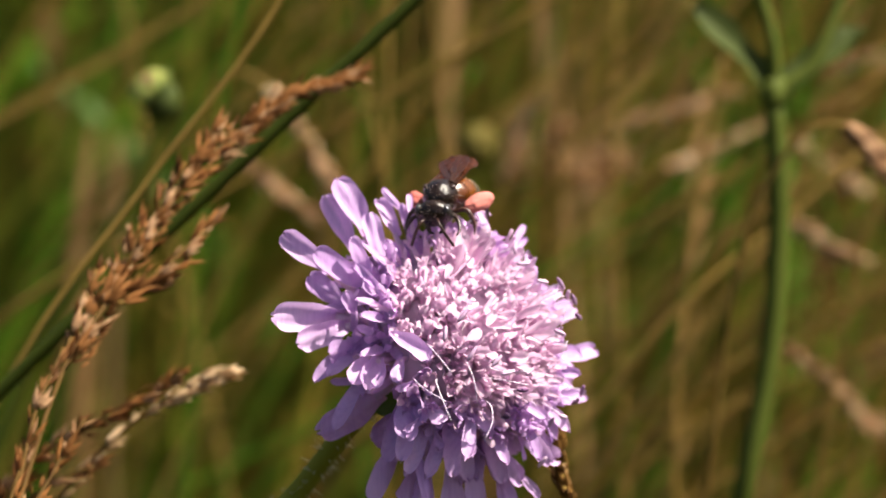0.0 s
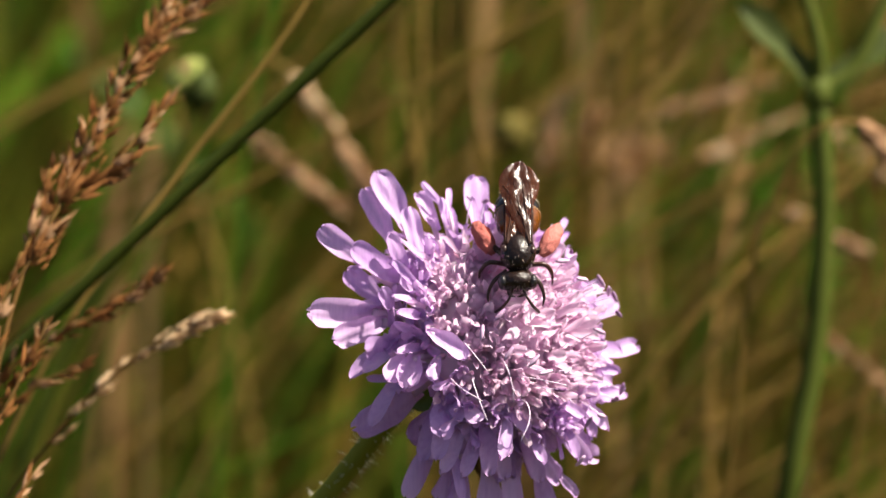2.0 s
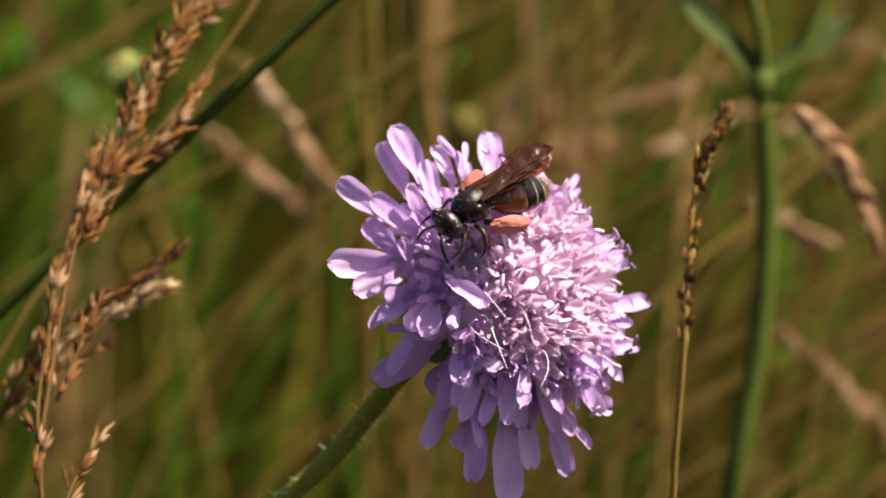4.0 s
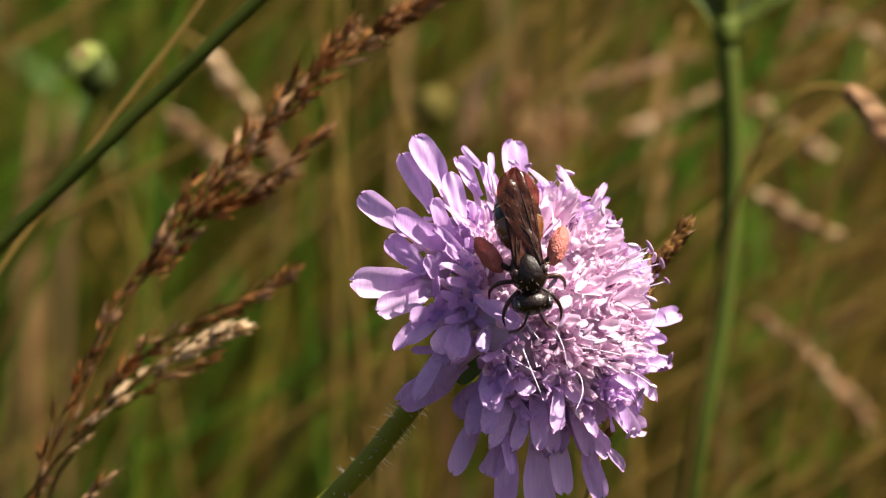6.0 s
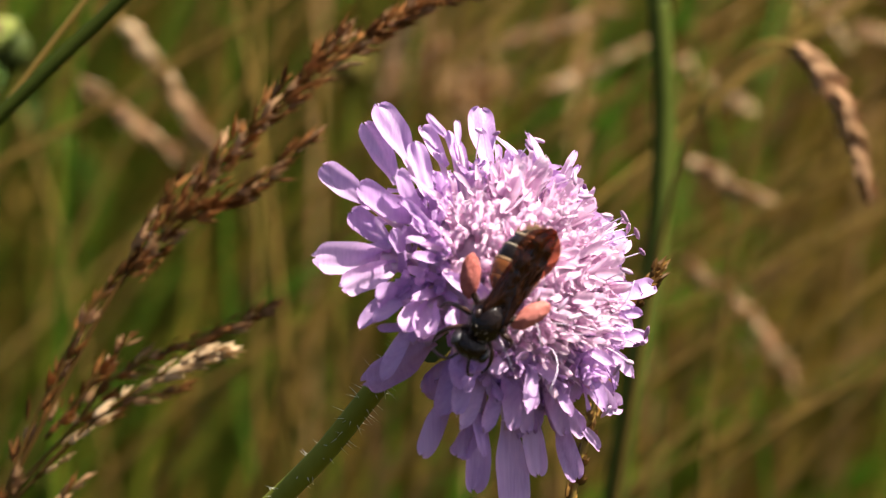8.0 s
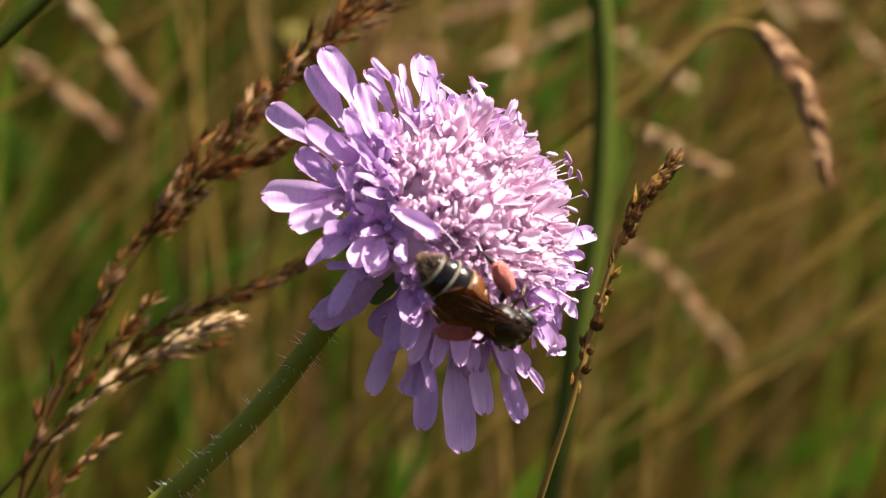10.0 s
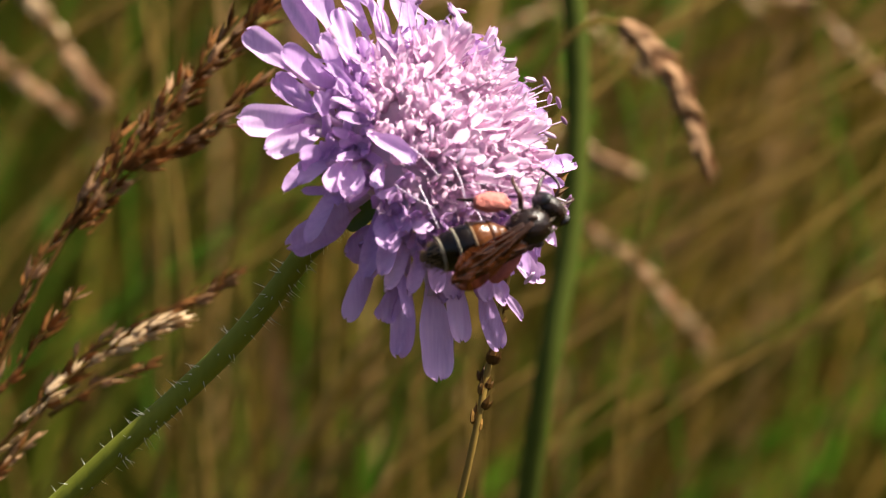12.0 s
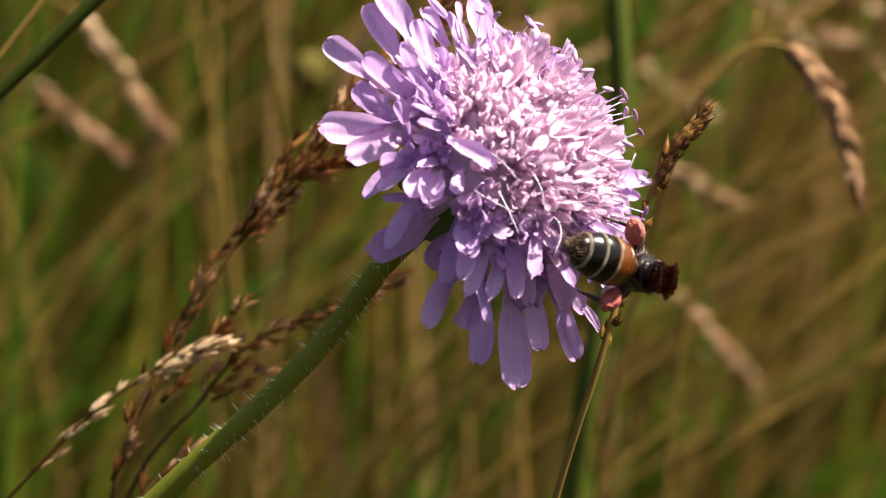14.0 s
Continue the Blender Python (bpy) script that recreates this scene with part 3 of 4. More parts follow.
            for c0, c1, t1 in ((0.0, 0.0, 0.85), (0.25, 0.25, 0.92), (0.5, 0.5, 0.88), (0.25, 0.88, 0.75), (0.5, 0.12, 0.6)):
                line = []
                for i in range(8):
                    t = t1 * i / 7
                    k = min(rows, int(t * rows)) * (cols + 1) + round((c0 + (c1 - c0) * i / 7) * cols)
                    line.append(vs[k] + Vector((0, 0, 0.00002)))
                veins.append(tube(line, [0.00007, 0.00003], 5, 14))
            part("vein", joined(veins), VEIN, wing, "dark wing veins")
            WINGS.append((wing, [v * BIG for v in root], turn * side))
    r = random.Random(5)
    pts, nor = [], []
    for i in range(260):
        a, x = r.uniform(0, 6.3), r.uniform(-8.6, -7.0)
        k = 1.5 + (x + 7.1) * 0.72
        pts.append(Vector((x + 1.5, k * math.cos(a), k * math.sin(a) * 0.82 - 0.02 * (x + 1.7) ** 2 - 0.1)) * BIG)
        nor.append(Vector((-1.4, 0.5 * math.cos(a), 0.5 * math.sin(a))).normalized())
    tagged(part("tail_hair", hairs(pts, nor, 0.8 * BIG, 0.03 * BIG, r, 0.25), TIP, abdomen, "golden brown tail hairs"), kind="stuff")
    pts, nor = [], []
    for i in range(200):
        n = Vector((r.gauss(0, 1), r.gauss(0, 1), r.gauss(0, 1))).normalized()
        if n.z > 0.3 and abs(n.x) < 0.6:
            continue
        pts.append(Vector((n.x * 1.95, n.y * 1.58, n.z * 1.56)) * BIG)
        nor.append(n)
    tagged(part("thorax_hair", hairs(pts, nor, 0.6 * BIG, 0.02 * BIG, r, 0.4), FUR, thorax, "sparse grey hairs"), kind="stuff")
    pts, nor = [], []
    for i in range(130):
        n = Vector((abs(r.gauss(0, 1)), r.gauss(0, 1), r.gauss(0, 1))).normalized()
        pts.append(Vector((1.05 + n.x * 1.02, n.y * 1.55, n.z * 1.3 - 0.3)) * BIG)
        nor.append(n)
    tagged(part("face_hair", hairs(pts, nor, 0.5 * BIG, 0.022 * BIG, r, 0.4), FUR, head, "sparse grey hairs"), kind="stuff")
    return body, head, abdomen


# ---- grasses ----
def spikelet_mesh(length, wide, mat, r):
    """A husk along y of two keeled scales and a short awn."""
    a = moved(lathe([(0, 0.08 * wide), (0.18 * length, 0.42 * wide), (0.5 * length, 0.46 * wide), (0.85 * length, 0.16 * wide), (1.08 * length, 0.02 * wide)], 6, 0.6), pose(0, 0, 0, 0, 0, 90))
    b = moved(lathe([(0, 0.06 * wide), (0.2 * length, 0.36 * wide), (0.5 * length, 0.3 * wide), (0.8 * length, 0.02 * wide)], 6, 0.55), pose(0.25 * wide, 0, 0.1 * wide, 0, 0, 72))
    return mesh("spikelet", scaled(joined([a, b]), MM), mat, False)


def panicle(name, label, line, ranges, radii, spike, wide, mat, culm_mat, group="", seed=1, m=None, fine=0, pale=None, clumps=0):
    """A grass flower stalk. line: its axis from tip to ground. ranges: (branch line, count, spread, angle) with husks that point to the branch's start."""
    r = random.Random(seed)
    plant = thing(name, label, "grass", group, "", m)
    part("culm", scaled(tube(line, radii, 8, 40), MM), culm_mat, plant, "thin dry culm")
    kinds = [spikelet_mesh(spike * k, wide * k, mat, r) for k in (0.65, 0.85, 1.0, 1.25)]
    if pale:
        kinds = kinds + [spikelet_mesh(spike * k, wide * k * 1.15, pale, r) for k in (0.8, 1.0)]
    for branch, count, spread, angle in ranges:
        q = curve(branch, 60)
        if branch is not line and len(branch) < len(line):
            part("branch", scaled(tube(branch, [0.12, 0.22], 6, 12), MM), culm_mat, plant)
        for i in range(count):
            k = min(58, int((i + r.random()) / count * 59))
            d = (q[k] - q[k + 1]).normalized()
            side = d.orthogonal().normalized()
            side.rotate(Matrix.Rotation(r.uniform(0, 6.3), 3, d))
            taper = 0.2 + 0.8 * min(1, k / 32)
            if clumps:
                taper *= 0.45 + 0.75 * abs(math.sin(k / 59 * math.pi * clumps + 0.6 * math.sin(k * 0.37)))
            p = q[k] + side * spread * taper * math.sqrt(r.random())
            out = d + side * math.tan(radians(angle)) * r.uniform(0.1, 1.9)
            ob = part("spikelet", r.choice(kinds), None, plant)
            ob.matrix_basis = Matrix.Translation(p * MM) @ frame_of(out, side)
    if fine:
        q, husks = curve(ranges[0][0], 60), []
        for i in range(fine):
            k = min(58, int((i + r.random()) / fine * 59))
            d = (q[k] - q[k + 1]).normalized()
            side = d.orthogonal().normalized()
            side.rotate(Matrix.Rotation(r.uniform(0, 6.3), 3, d))
            out = d + side * r.uniform(0.05, 0.45)
            p = q[k] + side * ranges[0][2] * (0.25 + 0.75 * min(1, k / 32)) * r.uniform(0.4, 1.15)
            length = spike * r.uniform(0.5, 0.9)
            husk = moved(lathe([(0, 0.05), (0.3 * length, 0.2 * wide), (0.6 * length, 0.2 * wide), (1.0 * length, 0.01)], 5), pose(0, 0, 0, 0, 0, 90))
            husks.append(scaled(moved(husk, Matrix.Translation(p) @ frame_of(out, side)), MM))
        tagged(part("husk_fuzz", joined(husks), mat, plant, "loose pointed husks"), kind="stuff")
    return plant


def settle(points, roll=0.0, height=None):
    """The points, run on smoothly from the last one down to the soil, in a frame turned by roll."""
    down = DOWN.copy()
    down.rotate(Matrix.Rotation(radians(-roll), 3, "Z"))
    line = [Vector(p) for p in points]
    way = (line[-1] - line[-2]).normalized()
    step = (line[-1] - line[-2]).length * 1.25
    left = height if height else 500 - line[-1].dot(DOWN)
    while left > 0.5:
        step = min(step * 1.3, 90)
        way = (way + down * min(0.6, step / 60)).normalized()
        fall = way.dot(down) * step
        if fall > left * 0.7 and fall > 0:
            step, fall = left / max(way.dot(down), 0.2), left
        line.append(line[-1] + way * step)
        left -= fall
    return line


def straw(label, points, r0, r1, mat=STRAW, category="straw", name="dry_straw", group="dry straws"):
    """A bare stalk through places in VIEW, run on to the ground."""
    ob = thing(name, label, category, group, "", VIEW.copy())
    part("stalk", scaled(tube(settle(points), [r1, r0, r0], 8, 48), MM), mat, ob)
    return ob


flower = scabious()
insect, insect_head, insect_tail = bee()

MAIN = [(47.7, -3.8, 0), (42, -0.8, 0), (36, 0.4, 0), (28, 1.1, 0), (19.7, 0.4, 0), (10.3, -1.6, 0), (1.9, -3.1, 0), (-9.8, -8, 0), (-19, -12.5, 0), (-30, -22, -2)]
rusty = panicle("grass_panicle", "rusty brown dry grass panicle on a leaning culm", settle(MAIN, 42, 480),
    [(MAIN[:7], 240, 1.15, 22), ([(24.5, -3.6, 1), (18.5, -3.4, 1), (12, -2.6, 0)], 34, 0.75, 14), ([(20, -4.6, 0), (15, -3.6, 0), (11, -2.4, 0)], 12, 0.5, 14), ([(33.5, 2.6, 0), (30, 2.0, 0), (26, 1.0, 0)], 10, 0.4, 12), ([(12.5, 1.2, 0), (8, -0.4, 0), (4, -2.0, 0)], 14, 0.5, 14), ([(4, -1.6, 0), (-3, -3.9, 0), (-10, -7.6, 0)], 24, 0.7, 16),
     ([(0, -7.5, 0), (-5, -8.5, 0), (-12, -10, 0)], 18, 0.7, 18), ([(-6, -5.4, 0), (-13, -8.6, 0), (-20, -12.8, 0)], 20, 0.7, 18), ([(-12, -15, 0), (-18, -15.5, 0), (-24, -17, 0)], 16, 0.8, 22)],
    [0.14, 0.22, 0.3, 0.45], 2.2, 0.54, RUST, CULM, "brown grass panicles", 3, fine=150, pale=TAN, clumps=6)
SECOND = [(0, 0, 0), (-4, -2.2, 0), (-10.7, -4.8, 0), (-15.4, -7.4, 0), (-19, -12, 0), (-24.4, -18.5, 0), (-29, -30, -4)]
rusty_low = panicle("grass_panicle", "short rusty brown grass panicle low on a thin culm", settle(SECOND, 0, 470),
    [(SECOND[:3], 26, 0.75, 14), (SECOND[2:5], 28, 1.1, 20), ([(-9, -8, 0), (-13, -9.2, 0), (-18, -12, 0)], 9, 0.6, 18)], [0.12, 0.2, 0.25, 0.4], 1.9, 0.52, RUST, CULM, "brown grass panicles", 4, fine=40, pale=TAN, clumps=2)
PALE = [(0, 0, 0), (-3, -1, 0), (-6.5, -2.6, 0), (-12, -6.5, 0), (-17, -11.5, 0), (-24, -20, -3)]
cream = panicle("grass_panicle", "pale cream dry grass spike catching the sun", settle(PALE, 0, 460),
    [(PALE[:3], 40, 0.65, 9), (PALE[2:5], 12, 0.6, 14)], [0.1, 0.18, 0.24, 0.4], 2.0, 0.6, CREAM, CULM, "brown grass panicles", 6)
THIN = [(0, 0, 0), (-1.3, -3.4, 0), (-2.3, -7.5, 0), (-2.4, -14, 0), (-2.3, -22, 0), (-2.2, -34, -3)]
golden = panicle("sedge_spike", "slender golden brown beaded sedge spike", settle(THIN, -15, 460),
    [(THIN[:3], 46, 0.55, 17), (THIN[2:5], 18, 0.38, 15)], [0.2, 0.3, 0.4, 0.5], 1.4, 0.8, GOLD, STRAW, "", 8)
ARCH = [(0, 0, 0), (-1.7, 6.9, 0), (-5, 12.7, 0), (-9, 16, -1), (-14, 14, -2), (-20, 3, -4), (-24, -20, -10)]
bright = panicle("nodding_grass", "tan dry grass spike nodding in the sun", settle(ARCH, 0, 480),
    [(ARCH[:4], 74, 0.8, 14)], [0.2, 0.3, 0.4, 0.6], 2.8, 1.1, TAN, STRAW, "nodding grass spikes", 9)

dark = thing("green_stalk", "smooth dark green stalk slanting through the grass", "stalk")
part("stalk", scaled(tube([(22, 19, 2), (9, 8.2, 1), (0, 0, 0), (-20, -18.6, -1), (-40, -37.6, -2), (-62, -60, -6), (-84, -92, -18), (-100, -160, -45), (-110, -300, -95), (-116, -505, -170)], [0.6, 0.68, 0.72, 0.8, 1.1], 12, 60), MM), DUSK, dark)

SPIKES = [
    ("pale tan grass spike nodding behind the flower", [(-10.4, 4.2, -80), (-12.4, 7.4, -80), (-15.4, 12, -80), (-19, 16.6, -80), (-23.5, 17.6, -82), (-29, 11, -86)], TAN, 0.5, 34),
    ("small tan grass spike behind the flower", [(-14.6, 3.8, -85), (-17.5, 6.2, -85), (-21, 9.2, -85), (-24.5, 12.0, -85), (-29, 11, -88)], TAN, 0.45, 20),
    ("short drooping tan grass spike", [(45.4, -1.4, -85), (42.4, -0.2, -85), (39.4, 1.8, -85), (36.4, 3.6, -86), (33.5, 2, -90)], TAN, 0.45, 16),
    ("brown grass spike hanging from a bent straw", [(46.6, -19.4, -90), (44.4, -16.4, -90), (41, -13.2, -90), (36.6, -10.4, -90), (35.2, -9.0, -90), (37.2, -7.8, -90), (46, -3.6, -91), (62, 4.2, -93), (84, 12, -98), (110, 10, -108)], TAN, 0.45, 24),
    ("dusky pink grass spike hanging in the meadow", [(58, 14, -105), (54, 18.5, -105), (49, 21, -105), (44, 20.5, -106), (39, 16, -110)], TAN, 0.55, 26),
    ("brown grass spike far in the meadow", [(72.2, 3.2, -97), (66.7, 9.6, -97), (62.4, 13.5, -97), (57.3, 14.9, -98), (51, 11, -102)], TAN, 0.5, 30),
    ("faint pale grass spike behind the stem", [(48.7, 6.6, -119), (45.4, 9, -119), (41.5, 11.6, -119), (38.2, 10.6, -120), (36, 3, -122)], CREAM, 0.6, 14),
    ("fuzzy tan grass spike leaning sideways", [(27.1, 9.2, -109), (31.6, 11.4, -109), (36.2, 13.0, -109), (39.4, 11.7, -110), (41, 4, -112)], TAN, 0.6, 20),
    ("small upright pinkish grass spike", [(10.8, 17.3, -110), (9.1, 14.4, -110), (7.5, 10.6, -110), (6.5, 6.1, -110), (4, -6, -112)], TAN, 0.5, 18),
    ("dusty pink grass spike low in the meadow", [(53.2, -24.2, -119), (51.9, -21.6, -119), (49.2, -20.3, -119), (47.3, -22.2, -119), (46, -30, -121)], TAN, 0.6, 14),
    ("tan grass spike lying among the stalks", [(33.2, 17.7, -110), (28.1, 16.1, -110), (22.3, 14.4, -110), (17.8, 11.6, -110), (13, 4, -112)], TAN, 0.5, 22),
    ("pinkish grass spike in the top of the meadow", [(67.2, 18.5, -118), (63.3, 19.9, -118), (59.3, 18.6, -118), (56.6, 14.7, -118), (54, 6, -120)], TAN, 0.5, 20),
]
EYE_IN_VIEW = Vector((0, 0, 370))


def farther(p, k=1.16):
    """A place moved out along the line of sight."""
    return EYE_IN_VIEW + (Vector(p) - EYE_IN_VIEW) * k


spikes = []
for i, (label, line, mat, spread, count) in enumerate(SPIKES):
    far = 1.45 if i < 4 else 1.6
    line = [EYE_IN_VIEW + (Vector(p) - EYE_IN_VIEW) * far for p in line]
    spikes.append(panicle("nodding_grass", label, settle(line), [(line[:4], count * 3 // 2, spread * (1.35 if i < 4 else 1.0), 14)], [0.2, 0.3, 0.4, 0.6], 3.4, 1.3, mat, STRAW, "nodding grass spikes", 20 + i, VIEW.copy(), pale=CREAM, clumps=4))
knob_spike, small_spike, drooping_spike, hanging_spike = spikes[:4]

for points, r0 in (
    ([(-13, 30, -50), (-20, 19, -50), (-30, 6, -50), (-44.1, -14.6, -49.5)], 0.55),
    ([(95, 20, -102), (67.5, 5.5, -98), (53.7, -1.6, -98), (40.5, -8.9, -98), (30, -15, -99)], 0.8), ([(30, 37, -100), (20.4, 22.2, -99), (14, 12.2, -99), (4, -4, -100)], 0.8), ([(80, 4, -110), (50.3, -10.4, -108), (31, -19, -108), (18, -25, -109)], 0.55),
    ([(-6.2, 40, -120), (-6.4, 20, -120), (-6.8, 0, -121)], 0.75), ([(-3.6, 40, -125), (-4.2, 18, -125), (-4.6, -2, -126)], 0.7), ([(-1.6, 36, -100), (-0.6, 18, -100), (0.6, 4, -101)], 0.65),
    ([(30, 30, -130), (22, 20, -130), (10, 8, -131), (-4, -8, -134)], 0.7), ([(48, 18, -120), (34, 9, -120), (16, -2, -121), (-2, -14, -124)], 0.7),
    ([(90, 10, -140), (66, 0, -140), (46, -9, -141), (20, -24, -146)], 0.7),
    ([(16, 34, -170), (15, 10, -170), (15.5, -16, -172)], 0.8), ([(22, 34, -160), (21.5, 10, -160), (22.5, -16, -162)], 0.8), ([(75, -18, -130), (58, -27, -130), (40, -35, -132)], 0.7)):
    straw("thin tan straw among the meadow grasses", [farther(p, 1.3 if p[2] < -60 else 1.0) for p in points], r0 * 0.6, r0 * 0.5)


for label, line in (
    ("reddish brown seed clump far behind the flower", [(17, 16, -205), (13.5, 13, -205), (9, 9, -206), (5, 0, -208)]),
    ("pinkish brown seed clump deep in the meadow", [(25, 12, -212), (21, 11, -212), (16, 8, -213), (9, -2, -215)])):
    line = [farther(p, 1.45) for p in line]
    panicle("seed_clump", label, settle(line), [(line[:3], 60, 4.2, 34)], [0.2, 0.4, 0.6], 3.4, 1.7, TAN, STRAW, "far seed clumps", int(line[0][0]), VIEW.copy())
button = thing("round_bud", "round yellow green bud far behind the flower", "flower bud", m=VIEW.copy())
part("bud_head", scaled(egg(3.5, 3.6, 3.3, farther((4.7, 13.6, -200), 1.25), 0.2), MM), OLIVE, button)
part("stem", scaled(tube(settle([farther(p, 1.25) for p in ((4.7, 11.4, -200), (4.2, 4, -201), (3, -10, -204))]), [0.5, 0.6], 8, 30), MM), STALK, button)

scatter = random.Random(21)
for i in range(52):
    back = -scatter.uniform(190, 480)
    k = (370 - back) / 370
    x, y, lean = scatter.uniform(-30, 88) * k, scatter.uniform(-16, 26) * k, scatter.choice((0.0, 0.1, 0.3, 0.7, 1.2, 1.6)) + scatter.uniform(-0.2, 0.2)
    green = scatter.random() < 0.35
    line = [(x + lean * a + 0.002 * a * a, y + a, back) for a in (26 * k, 12 * k, -6 * k, -22 * k)]
    straw("thin green grass stalk in the meadow" if green else "thin tan straw among the meadow grasses", line, scatter.uniform(0.35, 0.6), 0.35, HERB if green else STRAW, "grass stalk" if green else "straw", "grass_stalk" if green else "dry_straw", "green stalks" if green else "dry straws")


def tall_stem():
    """A branching scabious stem without a flower, with leaves at its node."""
    plant = thing("branching_stem", "thick green stem forking at a leafy node", "stem", m=VIEW.copy())
    node = farther((34.4, 16.6, -69.6))
    low = farther((31.0, -26.1, -69.5))
    part("stem", scaled(tube(settle([node, farther((34.9, 3, -69.6)), farther((33.8, -11.5, -69.6)), low, farther((28, -48, -76))]), [1.3, 1.4, 1.6], 12, 48), MM), SHADY, plant, "smooth green stem")
    part("node", scaled(egg(1.75, 2.5, 1.75, node, 0.2), MM), SHADY, plant, "swollen green node")
    for tip, mid in (((32, 30, -69), (34.2, 22, -69)), ((42, 28, -71), (38.5, 20, -70))):
        mid, tip = farther(mid), farther(tip)
        part("branch", scaled(tube([node, mid, tip, tip * 2 - mid], [0.92, 0.75, 0.7], 8, 14), MM), SHADY, plant)
    for d, face, length, width in (((-0.62, 0.75, 0.2), (0.5, 0.4, 0.8), 15, 3.9), ((0.75, 0.62, -0.1), (-0.4, 0.3, 0.8), 14, 3.7)):
        part("leaf", scaled(moved(petal(length, width, rng, 0.3, 0.12, 0.9, 10, 6), Matrix.Translation(node) @ frame_of(d, face)), MM), DULL, plant, "narrow dull green leaf")
    return plant


def bud():
    plant = thing("scabious_bud", "closed green scabious bud with a pinkish tip", "flower bud", m=VIEW.copy())
    axis = Vector((-0.45, 0.72, 0.53)).normalized()
    c = farther((-31.6, 16.2, -89.6))
    part("stem", scaled(tube(settle([c - axis * 2, farther((-33.0, 9, -92)), farther((-38, 0, -94)), farther((-46, -14, -97))]), [0.8, 0.8, 1.0], 10, 36), MM), STALK, plant)
    part("calyx", scaled(egg(2.5, 2.7, 2.5, c - axis * 0.6, 0.1), MM), DULL, plant, "dull green calyx")
    turn = frame_of(axis.orthogonal(), axis)
    for i in range(30):
        a, k = i * 137.5, math.sqrt(i / 30) * 0.8
        d = (turn.to_3x3() @ Vector((math.cos(radians(a)) * k, math.sin(radians(a)) * k, 1.15 - 0.7 * k))).normalized()
        part("floret_bud", scaled(egg(0.62, 0.62, 0.62, c + d * (2.6 + 0.5 * rng.random()), 0.15, 6, 8), MM), BUDGREEN if i > 3 else TAN, plant)
    for i in range(10):
        d = turn.to_3x3() @ Vector((math.cos(i * 0.63), math.sin(i * 0.63), 1.0))
        part("bract", scaled(moved(petal(5.2, 1.8, rng, 0.2, -0.15, 0.8, 5, 3), Matrix.Translation(c - axis * 1.5) @ frame_of(d, axis)), MM), SEPAL, plant)
    return plant


branching = tall_stem()
green_bud = bud()


